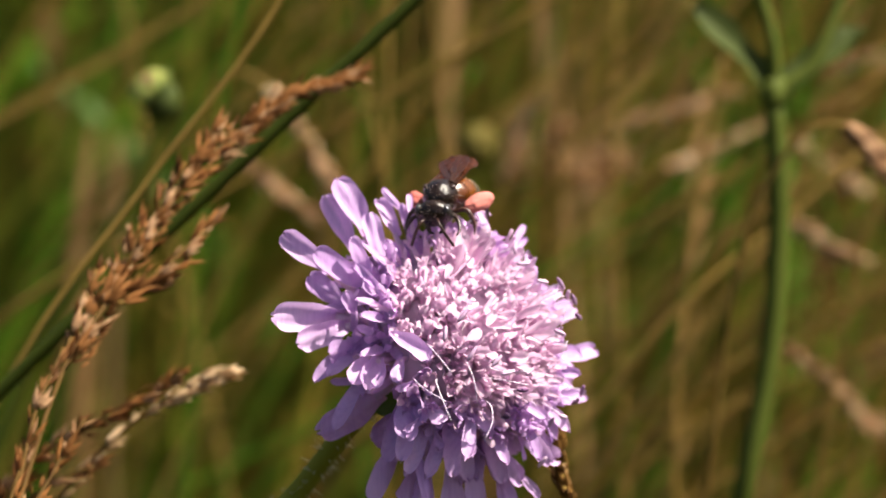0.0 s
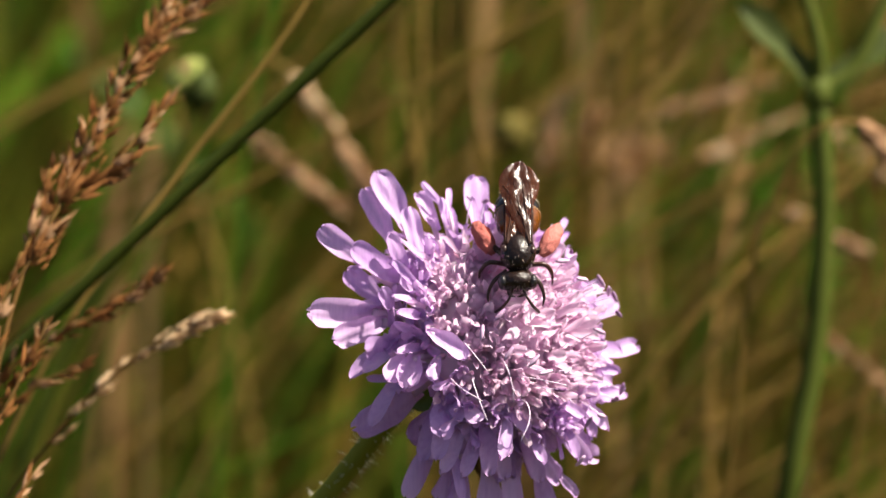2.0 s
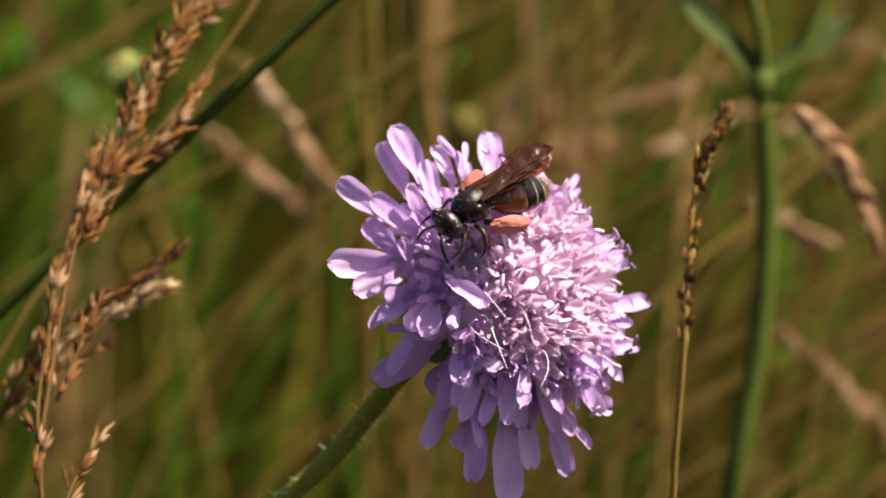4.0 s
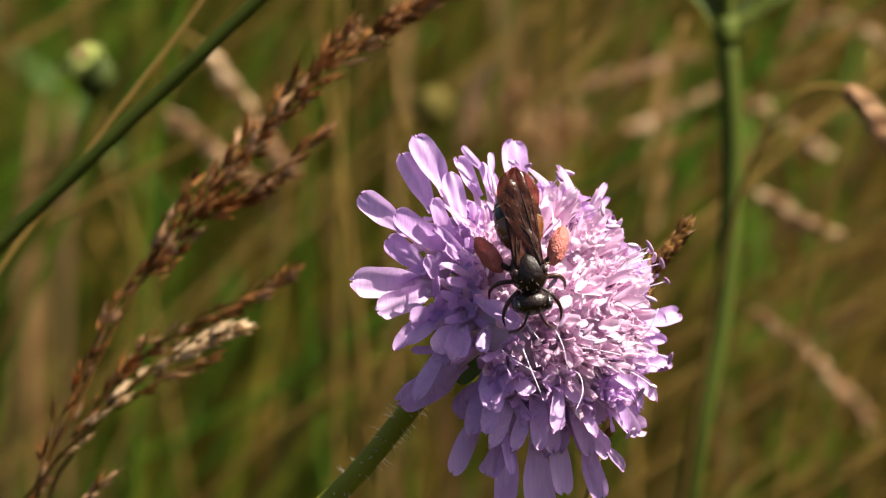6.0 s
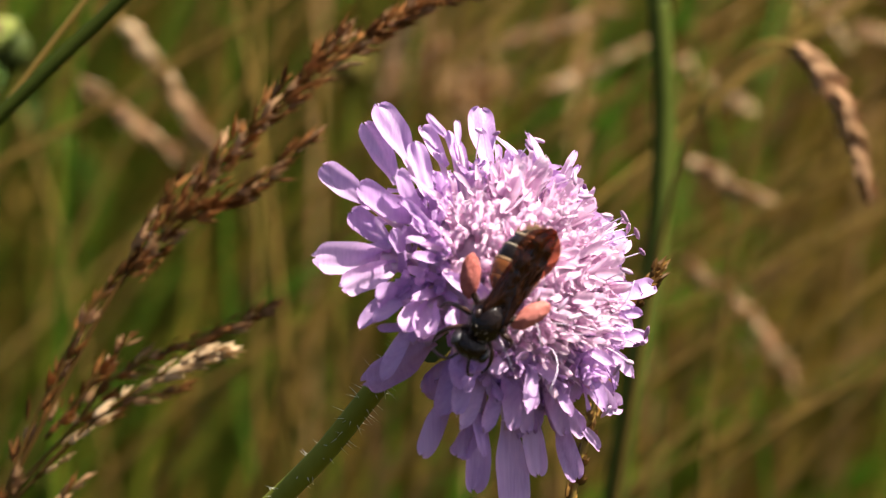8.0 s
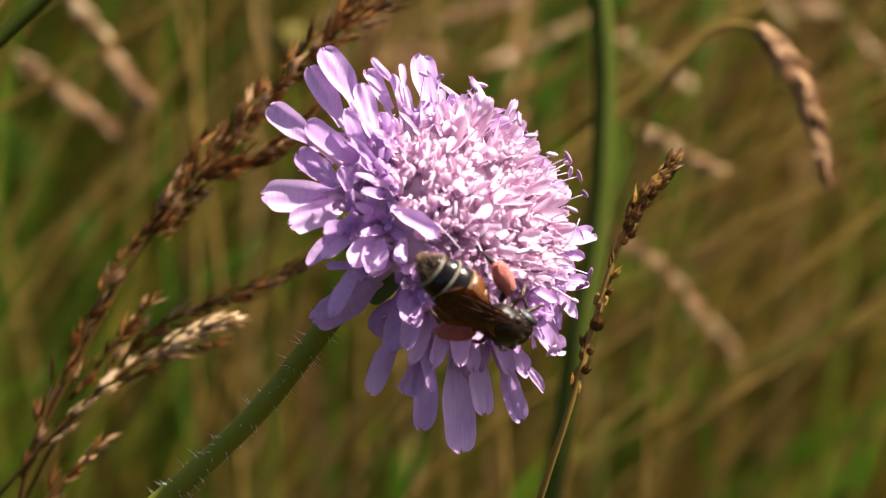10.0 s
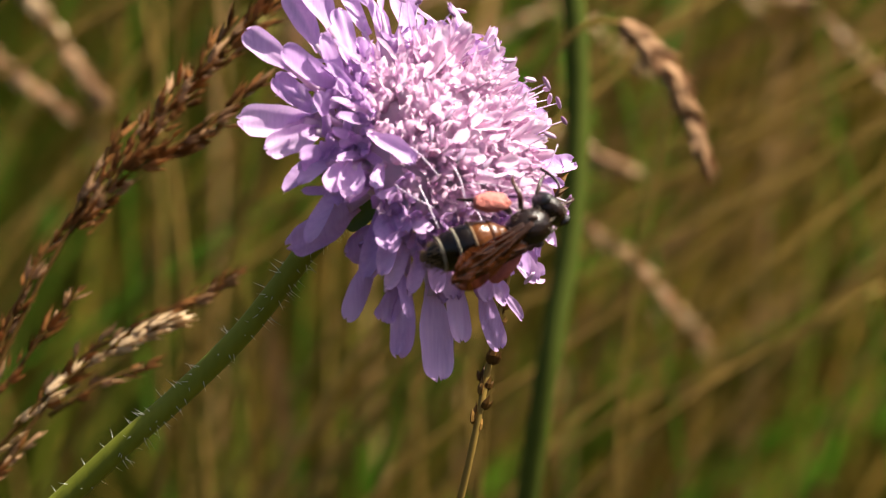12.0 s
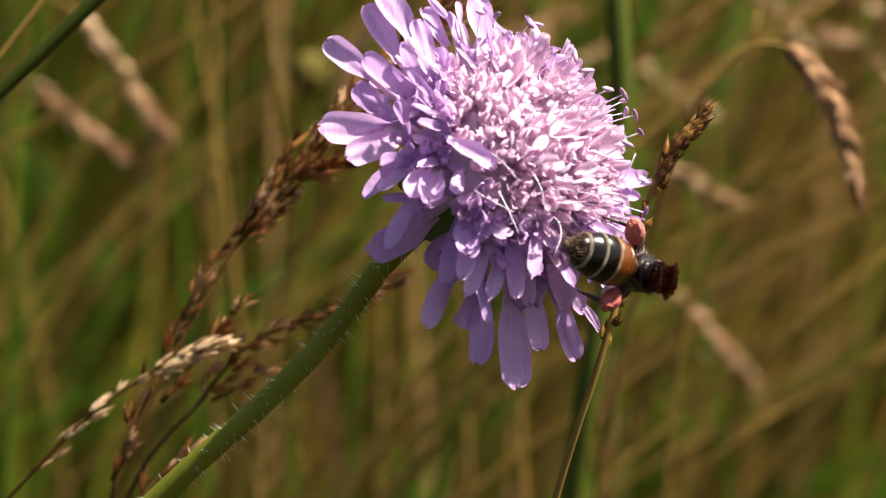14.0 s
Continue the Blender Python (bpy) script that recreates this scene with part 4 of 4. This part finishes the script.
# ---- what moves ----
def motions():
    walk(flower, [(t, nod(u, v, w, roll, dip, turn)) for t, u, v, w, roll, dip, turn in (
        (0, 0.84, -6.9, 0.11, 0.7, 0.08, 0.22),
        (0.5, 4.15, -12.89, 1.06, -0.51, 1.24, 0.14),
        (1, 4.53, -9.72, 0.19, 0.28, -0.09, 0.22),
        (1.5, 4.6, -6.37, 0.22, -0.2, 0.49, 0.36),
        (2, 1.22, -7.41, 3.97, 0.27, 1.11, -0.49),
        (2.5, 4.95, -7.15, 1.9, 0.47, 1.02, 0.14),
        (3, 4.05, -6.8, 4.94, 1.02, 0.9, 0.74),
        (3.5, 7.79, -8.89, 3.08, 0.2, 1.44, 0.55),
        (4, 6.69, -3.82, -0.06, -0.07, 0.33, 0.52),
        (4.2, 5.83, -6.78, -0.43, -0.21, -0.06, 0.65),
        (6.3, 12.39, -6.46, 3.45, 0.37, 1.14, 1.18),
        (6.5, 12.81, -6.65, 2.8, 0.32, 1.12, 1.18),
        (7, 13.22, -6.96, 4.19, 1.3, 0.25, 1.79),
        (7.5, 15.82, -7.66, 4.56, 1.55, -0.82, 2.2),
        (8, 14.97, -7.52, 10.31, 0.69, 0.97, 1.04),
        (8.2, 13.63, -7.21, 9.44, 0.57, 1.03, 1.29),
        (10.3, 16.72, -4.68, 5.05, 0.53, -1.61, 2.43),
        (10.5, 17.55, -5.38, 4.41, 0.49, -1.71, 2.36),
        (11, 18.08, -1.34, 0.55, 0.41, -1.23, 2.02),
        (11.5, 10.88, -6.03, 6.24, 0.24, 1.57, 0.93),
        (12, 16.59, 0.28, -0.4, 0.26, -1.29, 1.69),
        (12.5, 10.99, -5.46, 1.64, -0.03, 0.2, 0.42),
        (13, 15.68, -3.21, 1.79, 0.15, -0.55, 1.87),
        (13.5, 12.82, -6.47, 5.5, -0.09, -0.07, 1.28),
        (14, 18.68, 2.64, 0.94, 0.37, -2.99, 2.2),
    )])
    walk(insect, [(t, facing(u, v, w, (a, b, c), (d, e, f))) for t, u, v, w, a, b, c, d, e, f in (
        (0, -0.2, 4.57, 3.6, -0.27, -0.12, 0.95, -0.1, 0.9, 0.4),
        (0.5, 4.85, -3.55, 5.55, -0.1, -0.6, 0.79, 0, 0.75, 0.65),
        (1, 3.36, 0.6, 3.65, -0.34, -0.13, 0.93, -0.05, 0.9, 0.42),
        (1.5, 4.67, 1.17, 9.72, -0.22, -0.66, 0.72, 0.05, 0.68, 0.73),
        (2, 3.41, -1.26, 13.99, 0, -0.74, 0.67, 0.05, 0.62, 0.78),
        (2.5, 5.08, -1.99, 13.67, -0.22, -0.74, 0.64, 0.05, 0.62, 0.78),
        (3, 1.32, -1.5, 17.1, -0.6, -0.5, 0.6, -0.05, 0.75, 0.65),
        (3.5, 3.47, -0.88, 12.35, -0.94, -0.18, 0.3, 0, 0.68, 0.73),
        (4, 3.53, 2.29, 11.26, -0.8, -0.28, 0.53, -0.1, 0.62, 0.78),
        (4.2, 2.67, -0.35, 10.46, -0.88, -0.35, 0.32, -0.1, 0.7, 0.7),
        (6.3, 12.38, -5.44, 17.69, 0.2, -0.9, 0.35, 0.1, 0.35, 0.93),
        (6.5, 13.19, -5.86, 16.96, 0.13, -0.94, 0.3, 0.1, 0.3, 0.95),
        (7, 12.95, -6.85, 18.73, -0.1, -0.9, 0.43, 0.2, 0.3, 0.93),
        (7.5, 16.74, -10.53, 19.32, -0.1, -0.97, 0.2, 0.35, 0.2, 0.92),
        (8, 13.06, -11.27, 25.83, -0.5, -0.82, 0.25, 0.35, 0.25, 0.9),
        (8.2, 11.6, -10.88, 24.96, -0.5, -0.82, 0.25, 0.35, 0.25, 0.9),
        (10.3, 20.53, -14.88, 20.35, 0.8, -0.46, -0.35, 0.05, -0.4, 0.9),
        (10.5, 21.59, -15.33, 19.64, 0.8, -0.45, -0.36, 0.05, -0.42, 0.9),
        (11, 23.49, -12.11, 14.53, 0.9, -0.3, -0.3, 0.15, -0.1, 0.97),
        (11.5, 14.6, -15.28, 22.14, 0.72, -0.28, -0.62, 0.5, 0.1, 0.8),
        (12, 23.62, -7.12, 13.63, 0.92, 0.3, -0.15, 0.25, -0.4, 0.88),
        (12.5, 19.92, -15.12, 12.81, 0.95, -0.08, -0.3, 0.3, -0.1, 0.95),
        (13, 24.31, -12.43, 13.31, 0.4, -0.05, -0.92, 0.92, -0.05, 0.4),
        (13.5, 22.54, -16.58, 14.86, 0.6, -0.02, -0.8, 0.8, -0.05, 0.6),
        (14, 29.05, -7.71, 9.09, 0.5, -0.2, -0.84, 0.82, -0.3, 0.5),
    )])
    for wing, root, turn in WINGS:
        walk(wing, [(t, Matrix.Translation(root) @ pose(0, 0, 0, 0, lift, turn)) for t, lift in (
            (0, 12), (2.5, 12), (3, 4), (3.5, 3), (4, 20), (4.2, 20), (6.3, 12), (7.5, 16), (8.2, 22), (10.3, 24), (10.5, 24), (11, 22), (11.5, 28), (12, 20), (12.5, 20), (13, 16), (13.5, 14), (14, 40))])
    walk(insect_tail, [(t, Matrix.Translation(WAIST) @ pose(0, 0, 0, 0, curl, 0)) for t, curl in (
        (0, 0), (8.2, 0), (10.3, -4), (11, -10), (11.5, -12), (12, 0), (12.5, -14), (13, -32), (13.5, -10), (14, -18))])
    walk(insect_head, [(t, Matrix.Translation(NECK) @ pose(0, 0, 0, 0, nod, turn)) for t, nod, turn in (
        (0, 48, 0), (0.5, 25, 0), (1, 48, 0), (1.5, 34, 5), (3, 48, 0), (4.2, 34, 10), (6.5, 36, -4), (8.2, 36, 0), (10.3, 78, 0), (11, 82, 0), (11.5, 80, 0), (12, 30, 25), (12.5, 82, 0), (13, 80, 0), (14, 80, 0))])
    walk(rusty, [(t, sway(u, v, w, roll, tilt)) for t, u, v, w, roll, tilt in (
        (0, -38.25, -10.47, -14, 47.83, 32.85),
        (0.5, -40, -9.5, -14, 48.08, 33.52),
        (1, -39.61, -7.94, -14, 48.88, 30.96),
        (1.5, -43.51, 0.14, -14, 53.74, 28.72),
        (2, -45.26, -3.42, -14, 53.57, 25.52),
        (2.5, -36.96, -5.32, -14, 51.03, 26.31),
        (3, -40.06, -6.5, -14, 53.03, 29.97),
        (3.5, -35.56, -2.87, -14, 50.83, 30.36),
        (4, -36.04, -1.2, -14, 55.56, 34.16),
        (4.2, -35.2, -1.97, -14, 55.92, 29.78),
        (6.3, -24.34, -5.76, -42, 39.05, 1.69),
        (6.5, -21.2, -5.85, -42, 38.89, 1.41),
        (7, -19.51, -7.18, -42, 37.96, 7.86),
        (7.5, -19, -7.2, -42, 38.51, 8.46),
        (8, -22.17, -9.07, -42, 37.94, 0.85),
        (8.2, -26.84, -13.36, -42, 39.01, 1.75),
        (10.3, -11.36, -6.57, -42, 37.7, 0.61),
        (10.5, -10.23, -6.33, -42, 38.37, 1.07),
        (11, -13.17, -5.53, -42, 38.29, 2.12),
        (11.5, -26.73, -10.09, -42, 29.58, 3.06),
        (12, -17.84, -7.46, -42, 38.92, 1.4),
        (12.5, -29.09, -7.15, -42, 39.2, 2.02),
        (13, -22.68, -8.41, -42, 39.13, 1.46),
        (13.5, -23.98, -13.91, -42, 34.01, 9.19),
        (14, -7.37, -4.77, -42, 37.72, 1.22),
    )])
    walk(rusty_low, [(t, sway(u, v, w, roll)) for t, u, v, w, roll in (
        (0, -24.72, -11.74, -28.54, 5.45),
        (0.5, -26.9, -9.5, -28.55, 7.05),
        (1, -28.5, -7.51, -28.63, 7.22),
        (1.5, -29.6, 0.29, -28.6, 7.36),
        (2, -29.67, -3.26, -28.27, 7.21),
        (2.5, -23.4, -6.03, -28.26, 11.34),
        (3, -25.61, -7.34, -28.29, 10.88),
        (3.5, -21.38, -3.42, -28.39, 10.09),
        (4, -23.58, -1.31, -28.61, 10),
        (4.2, -22.63, -1.95, -28.73, 9.13),
        (6.3, -5.78, -7.56, -48.59, 1.17),
        (6.5, -3.08, -9.55, -48.55, -0.86),
        (7, -1.77, -10.85, -48.58, -1.18),
        (7.5, -0.96, -10, -48.61, -1.77),
        (8, -4.27, -12.36, -48.73, -1.28),
        (8.2, -9.5, -16.57, -48.92, 2.55),
        (10.3, 7.91, -9.82, -48.49, -1.74),
        (10.5, 9.19, -10.39, -48.44, -1.35),
        (11, 5.41, -9.28, -48.77, -1.19),
        (11.5, -5.62, -16.44, -49.35, -4.97),
        (12, 1.17, -12.22, -48.89, 2.33),
        (12.5, -9.85, -10.36, -49.25, 0.8),
        (13, -4.35, -12.49, -48.89, 2.43),
        (13.5, -5.67, -17.44, -48.97, -2.76),
        (14, 12.07, -8.8, -48.35, -1.52),
    )])
    walk(cream, [(t, sway(u, v, w, roll)) for t, u, v, w, roll in (
        (0, -20.8, -12, -33.54, 2.73),
        (0.5, -23.17, -9.9, -33.55, 3.53),
        (1, -24.9, -7.99, -33.62, 3.61),
        (1.5, -24.99, -5.39, -33.57, 3.68),
        (2, -25.15, -7.74, -33.3, 3.61),
        (2.5, -19.34, -10.43, -33.3, 5.67),
        (3, -23.75, -9.32, -33.33, 5.44),
        (3.5, -28.03, -5.21, -33.34, 5.04),
        (4, -25.67, -5.33, -33.58, 5),
        (4.2, -23.47, -6.57, -33.71, 4.56),
        (6.3, -13.03, -12.59, -37.62, 0.59),
        (6.5, -11.27, -14.24, -37.6, -0.43),
        (7, -10.12, -14.78, -37.71, -0.59),
        (7.5, -8.52, -15.17, -37.74, -0.89),
        (8, -8.92, -16.21, -37.81, -0.64),
        (8.2, -11.87, -19.43, -37.97, 1.27),
        (10.3, -0.64, -15.07, -37.77, -0.87),
        (10.5, 0.32, -15.55, -37.74, -0.68),
        (11, -4.02, -14.79, -38.18, -0.59),
        (11.5, -12.78, -19.25, -38.74, -2.48),
        (12, -4.46, -15.96, -38.09, 1.17),
        (12.5, -10.13, -13.07, -38.25, 0.4),
        (13, -6.6, -15.93, -37.94, 1.21),
        (13.5, -8.27, -20.66, -38.06, -1.38),
        (14, -5.21, -14.69, -37.94, -0.76),
    )])
    walk(golden, [(t, sway(u, v, w, roll)) for t, u, v, w, roll in (
        (0, 10.21, -15.45, -8.54, 25),
        (0.5, 13.56, -20.73, -8.46, 15),
        (1, 12.8, -19.12, -8.45, 15),
        (1.5, 7.42, -16.27, -8.48, 20),
        (2, 0.31, -15.2, -8.53, 22),
        (2.5, -3.89, -16.41, -8.48, 24),
        (3, -8.81, -12.09, -8.44, 26),
        (3.5, 6.43, -12.94, -8.52, 0),
        (4, 26.6, 10.71, -8.54, -4),
        (4.2, 21.65, 4.14, -8.41, -5),
        (6.3, 26.72, -3.79, -8.24, -15),
        (6.5, 30.23, -7.29, -8.13, -15),
        (7, 31.82, -5.96, -7.98, -15),
        (7.5, 32.99, -6.01, -7.88, -15),
        (8, 28.82, -8.56, -7.8, -15),
        (8.2, 27.41, -9.34, -7.75, -15),
        (10.3, 35.53, -0.93, -7.27, -18),
        (10.5, 35.51, -1.42, -7.25, -18),
        (11, 32.14, -2.26, -7.33, -17),
        (11.5, 21.03, -12.37, -7.81, -13),
        (12, 27.52, -4.21, -7.72, -13),
        (12.5, 26.34, -4.26, -7.75, -13),
        (13, 24.77, -12.03, -7.79, -12),
        (13.5, 21.04, -15.26, -7.88, -12),
        (14, 35.93, 5.22, -7.49, -18),
    )])
    walk(bright, [(t, sway(u, v, w, roll)) for t, u, v, w, roll in (
        (0, 55.05, -1.34, -115, 2.1),
        (0.5, 52.55, 2.3, -115, 2.4),
        (1, 53.22, 3.36, -115, 2.7),
        (1.5, 53.82, 3.41, -115, 2.4),
        (2, 52.74, -2.02, -115, 3.6),
        (2.5, 47.65, -1.97, -115, 5.7),
        (3, 46.99, -1.69, -115, 6),
        (3.5, 49.49, -1.94, -115, 5.1),
        (4, 51.36, -1.32, -115, 3.9),
        (4.2, 52.56, -1.75, -115, 3.3),
        (6.3, 59.52, -2.04, -115, -0.75),
        (6.5, 60.23, -2.77, -115, -0.9),
        (7, 58.11, -1.04, -115, -0.75),
        (7.5, 58.18, -2.08, -115, -0.66),
        (8, 60.4, -2.42, -115, -1.5),
        (8.2, 61.32, -3.68, -115, -1.65),
        (10.3, 62.88, -3.19, -115, -3.3),
        (10.5, 63.8, -1.62, -115, -3),
        (11, 56.67, -4.89, -115, 0),
        (11.5, 57.32, -3.45, -115, 0.03),
        (12, 52.09, -3.47, -115, 2.61),
        (12.5, 56.72, -4.03, -115, 0.21),
        (13, 61.39, -4.02, -115, -1.98),
        (13.5, 58.82, -3.65, -115, -0.51),
        (14, 63.35, -2.45, -115, -3.3),
    )])
    walk(dark, [(t, sway(u, v, w, roll)) for t, u, v, w, roll in (
        (0, -2.72, 24.44, -43.57, 0),
        (0.5, -8.9, 23.7, -43.64, 0),
        (1, -6.5, 23.51, -43.65, 0),
        (1.5, -15.25, 22.19, -43.68, 0),
        (2, -8.66, 23.31, -43.53, 0),
        (2.5, -8.43, 23.1, -43.54, 0),
        (3, -10.86, 23.12, -43.54, 0),
        (3.5, -9.42, 21.33, -43.65, 0),
        (4, -9.73, 22.81, -43.69, 0),
        (4.2, -9, 22.88, -43.72, 0),
        (6.3, -13.35, 19.32, -43.96, 0),
        (6.5, -13.4, 17.83, -44.04, 0),
        (7, -12.09, 19.51, -44.05, 0),
        (7.5, -10.74, 19.36, -44.04, 0),
        (8, -18.11, 16.4, -44.56, 0),
        (8.2, -19.19, 16.61, -44.75, 0),
        (10.3, -19.72, 14.28, -45.36, 0),
        (10.5, -19.98, 14.27, -45.4, 0),
        (11, -17.92, 14.85, -45.57, 0),
        (11.5, -21.68, 16.15, -45.88, 0),
        (12, -20.58, 13.25, -45.63, 0),
        (12.5, -15.41, 15.66, -44.91, 0),
        (13, -15.05, 17.09, -44.62, 0),
        (13.5, -12.59, 17.78, -44.61, 0),
        (14, -16.21, 16.88, -44.79, 0),
    )])
    walk(knob_spike, [(t, sway(u, v, 0)) for t, u, v in (
        (0, -0.23, 1.45), (0.5, -1.33, 0.99), (1, -0.35, 1.15), (1.5, -2.51, 3.07), (2, -1.74, 1.67), (2.5, -1.61, 1.24),
        (3, -1.87, 1.38), (3.5, -0.41, 1.98), (4, -0.89, 1.87), (4.2, -1.62, 1.32), (6.3, -2.33, 1.47), (6.5, -1.67, 0.87),
        (7, -1.71, 0.01), (7.5, -1.97, -0.16), (8, -1.88, -0.5), (8.2, -2.05, 1.53), (10.3, -1.96, 2.45), (10.5, -1.6, 1.51),
        (11, -1.54, 3.68), (11.5, -3.21, 2.42), (12, -3.06, 1.16), (12.5, -3.49, 2.84), (13, -3.05, 2.17), (13.5, -2.55, 1.15),
        (14, -1.72, 1.6),
    )])
    walk(small_spike, [(t, sway(u, v, 0)) for t, u, v in (
        (0, 0.02, -0.37), (0.5, -0.75, -0.21), (1, -0.29, -0.05), (1.5, -1.68, 0.04), (2, -0.96, -0.86), (2.5, -0.64, -0.05),
        (3, -0.91, -0.88), (3.5, 0.03, -0.46), (4, -0.58, -0.74), (4.2, -1.24, -0.84), (6.3, -0.87, -0.86), (6.5, -0.21, -1.46),
        (7, -0.86, -2.03), (7.5, -1.21, -2.35), (8, -1.23, -2.24), (8.2, -1.33, -0.85), (10.3, -1.47, -1.75), (10.5, -1.1, -2.6),
        (11, -2.12, 0.69), (11.5, -2.39, -0.58), (12, -2.2, -1), (12.5, -3.61, 0.73), (13, -2.58, -0.92), (13.5, -2, -1.9),
        (14, -2.51, -1.12),
    )])
    walk(drooping_spike, [(t, sway(u, v, 0)) for t, u, v in (
        (0, -0.07, -0.08), (0.5, -2.95, -0.27), (1, -2.94, -0.76), (1.5, -3.89, -0.87), (2, -5.68, 0.02), (2.5, -10.84, 0.49),
        (3, -10.49, 0.9), (3.5, -3.62, -0.28), (4, -3.22, 0.07), (6.5, 1.51, -1.72), (7, 0.6, -1.14), (7.5, 1.08, -2.99),
        (8, 2.45, -3.14), (10.5, 4.45, -2.16), (11, -1.38, -5.4), (11.5, -1.33, -5.25), (12, -4.36, -3.95), (12.5, 0.13, -5.99),
        (13, 1.81, -5.1), (13.5, 0.9, -4.86), (14, 4.78, -3.18),
    )])
    walk(hanging_spike, [(t, sway(u, v, 0)) for t, u, v in (
        (0, -0.37, -0.23), (0.5, 0.19, -0.16), (1, -0.7, -0.03), (1.5, 0.14, 0.03), (3.5, -1.21, 0.75), (4, 0.36, -0.27),
        (6.5, 0.87, -0.16), (7, 0.6, 0.92), (7.5, 1.24, -0.02), (8, 1.46, 1.33), (10.5, -1.15, 2.78), (11, -0.69, 0.33),
        (11.5, 0.11, 1.12), (12, -0.58, 2.09), (12.5, -0.1, 0.94), (13, -0.18, 1.23), (13.5, -0.26, 2.08), (14, -0.06, 1.7),
    )])
    walk(branching, [(t, sway(u, v, 0)) for t, u, v in (
        (0, 0.19, -0.7), (0.5, 0.78, -0.42), (1, -0.03, -1.55), (1.5, 1.63, -2.19), (2, 1.41, -1.95), (2.5, 0.81, -1.79),
        (3, 1.1, -2.15), (3.5, 0.96, -2.04), (4, 0.43, -1.74), (4.2, -0.1, -2.2), (6.3, -1.03, 2.09), (6.5, -0.55, 1.74),
        (7, -1.07, 2.12), (7.5, -0.68, 1.41), (8, -0.16, 2.21), (8.2, 0.07, 2.74), (10.3, -0.07, 2.67), (10.5, 0.63, 1.95),
        (11, -0.47, 3.2), (11.5, -0.34, 3.36), (12, 0.28, 1.49), (12.5, 0.06, 3.85), (13, -0.79, 5.16), (13.5, -0.01, 5.66),
        (14, -0.61, 4.83),
    )])
    walk(green_bud, [(t, sway(u, v, 0)) for t, u, v in (
        (0, 0.6, 0.3), (0.5, 0.72, 0.8), (1, 0.24, 1.29), (1.5, 0.34, 0.29), (2, 0.83, 0.22), (2.5, -0.51, 0.26),
        (3, -0.57, 0.83), (3.5, 0.94, -0.02), (4, -1.28, 0.38), (4.2, -1.75, -0.19), (6.3, -0.64, -1.72), (6.5, 0.17, -2.36),
        (7, -0.02, -2.5), (7.5, -0.95, -2.92), (8, -0.64, -3.03), (8.2, -0.64, -2.05), (10.3, -0.88, -1.82), (14, -2.1, -0.68),
    )])


motions()
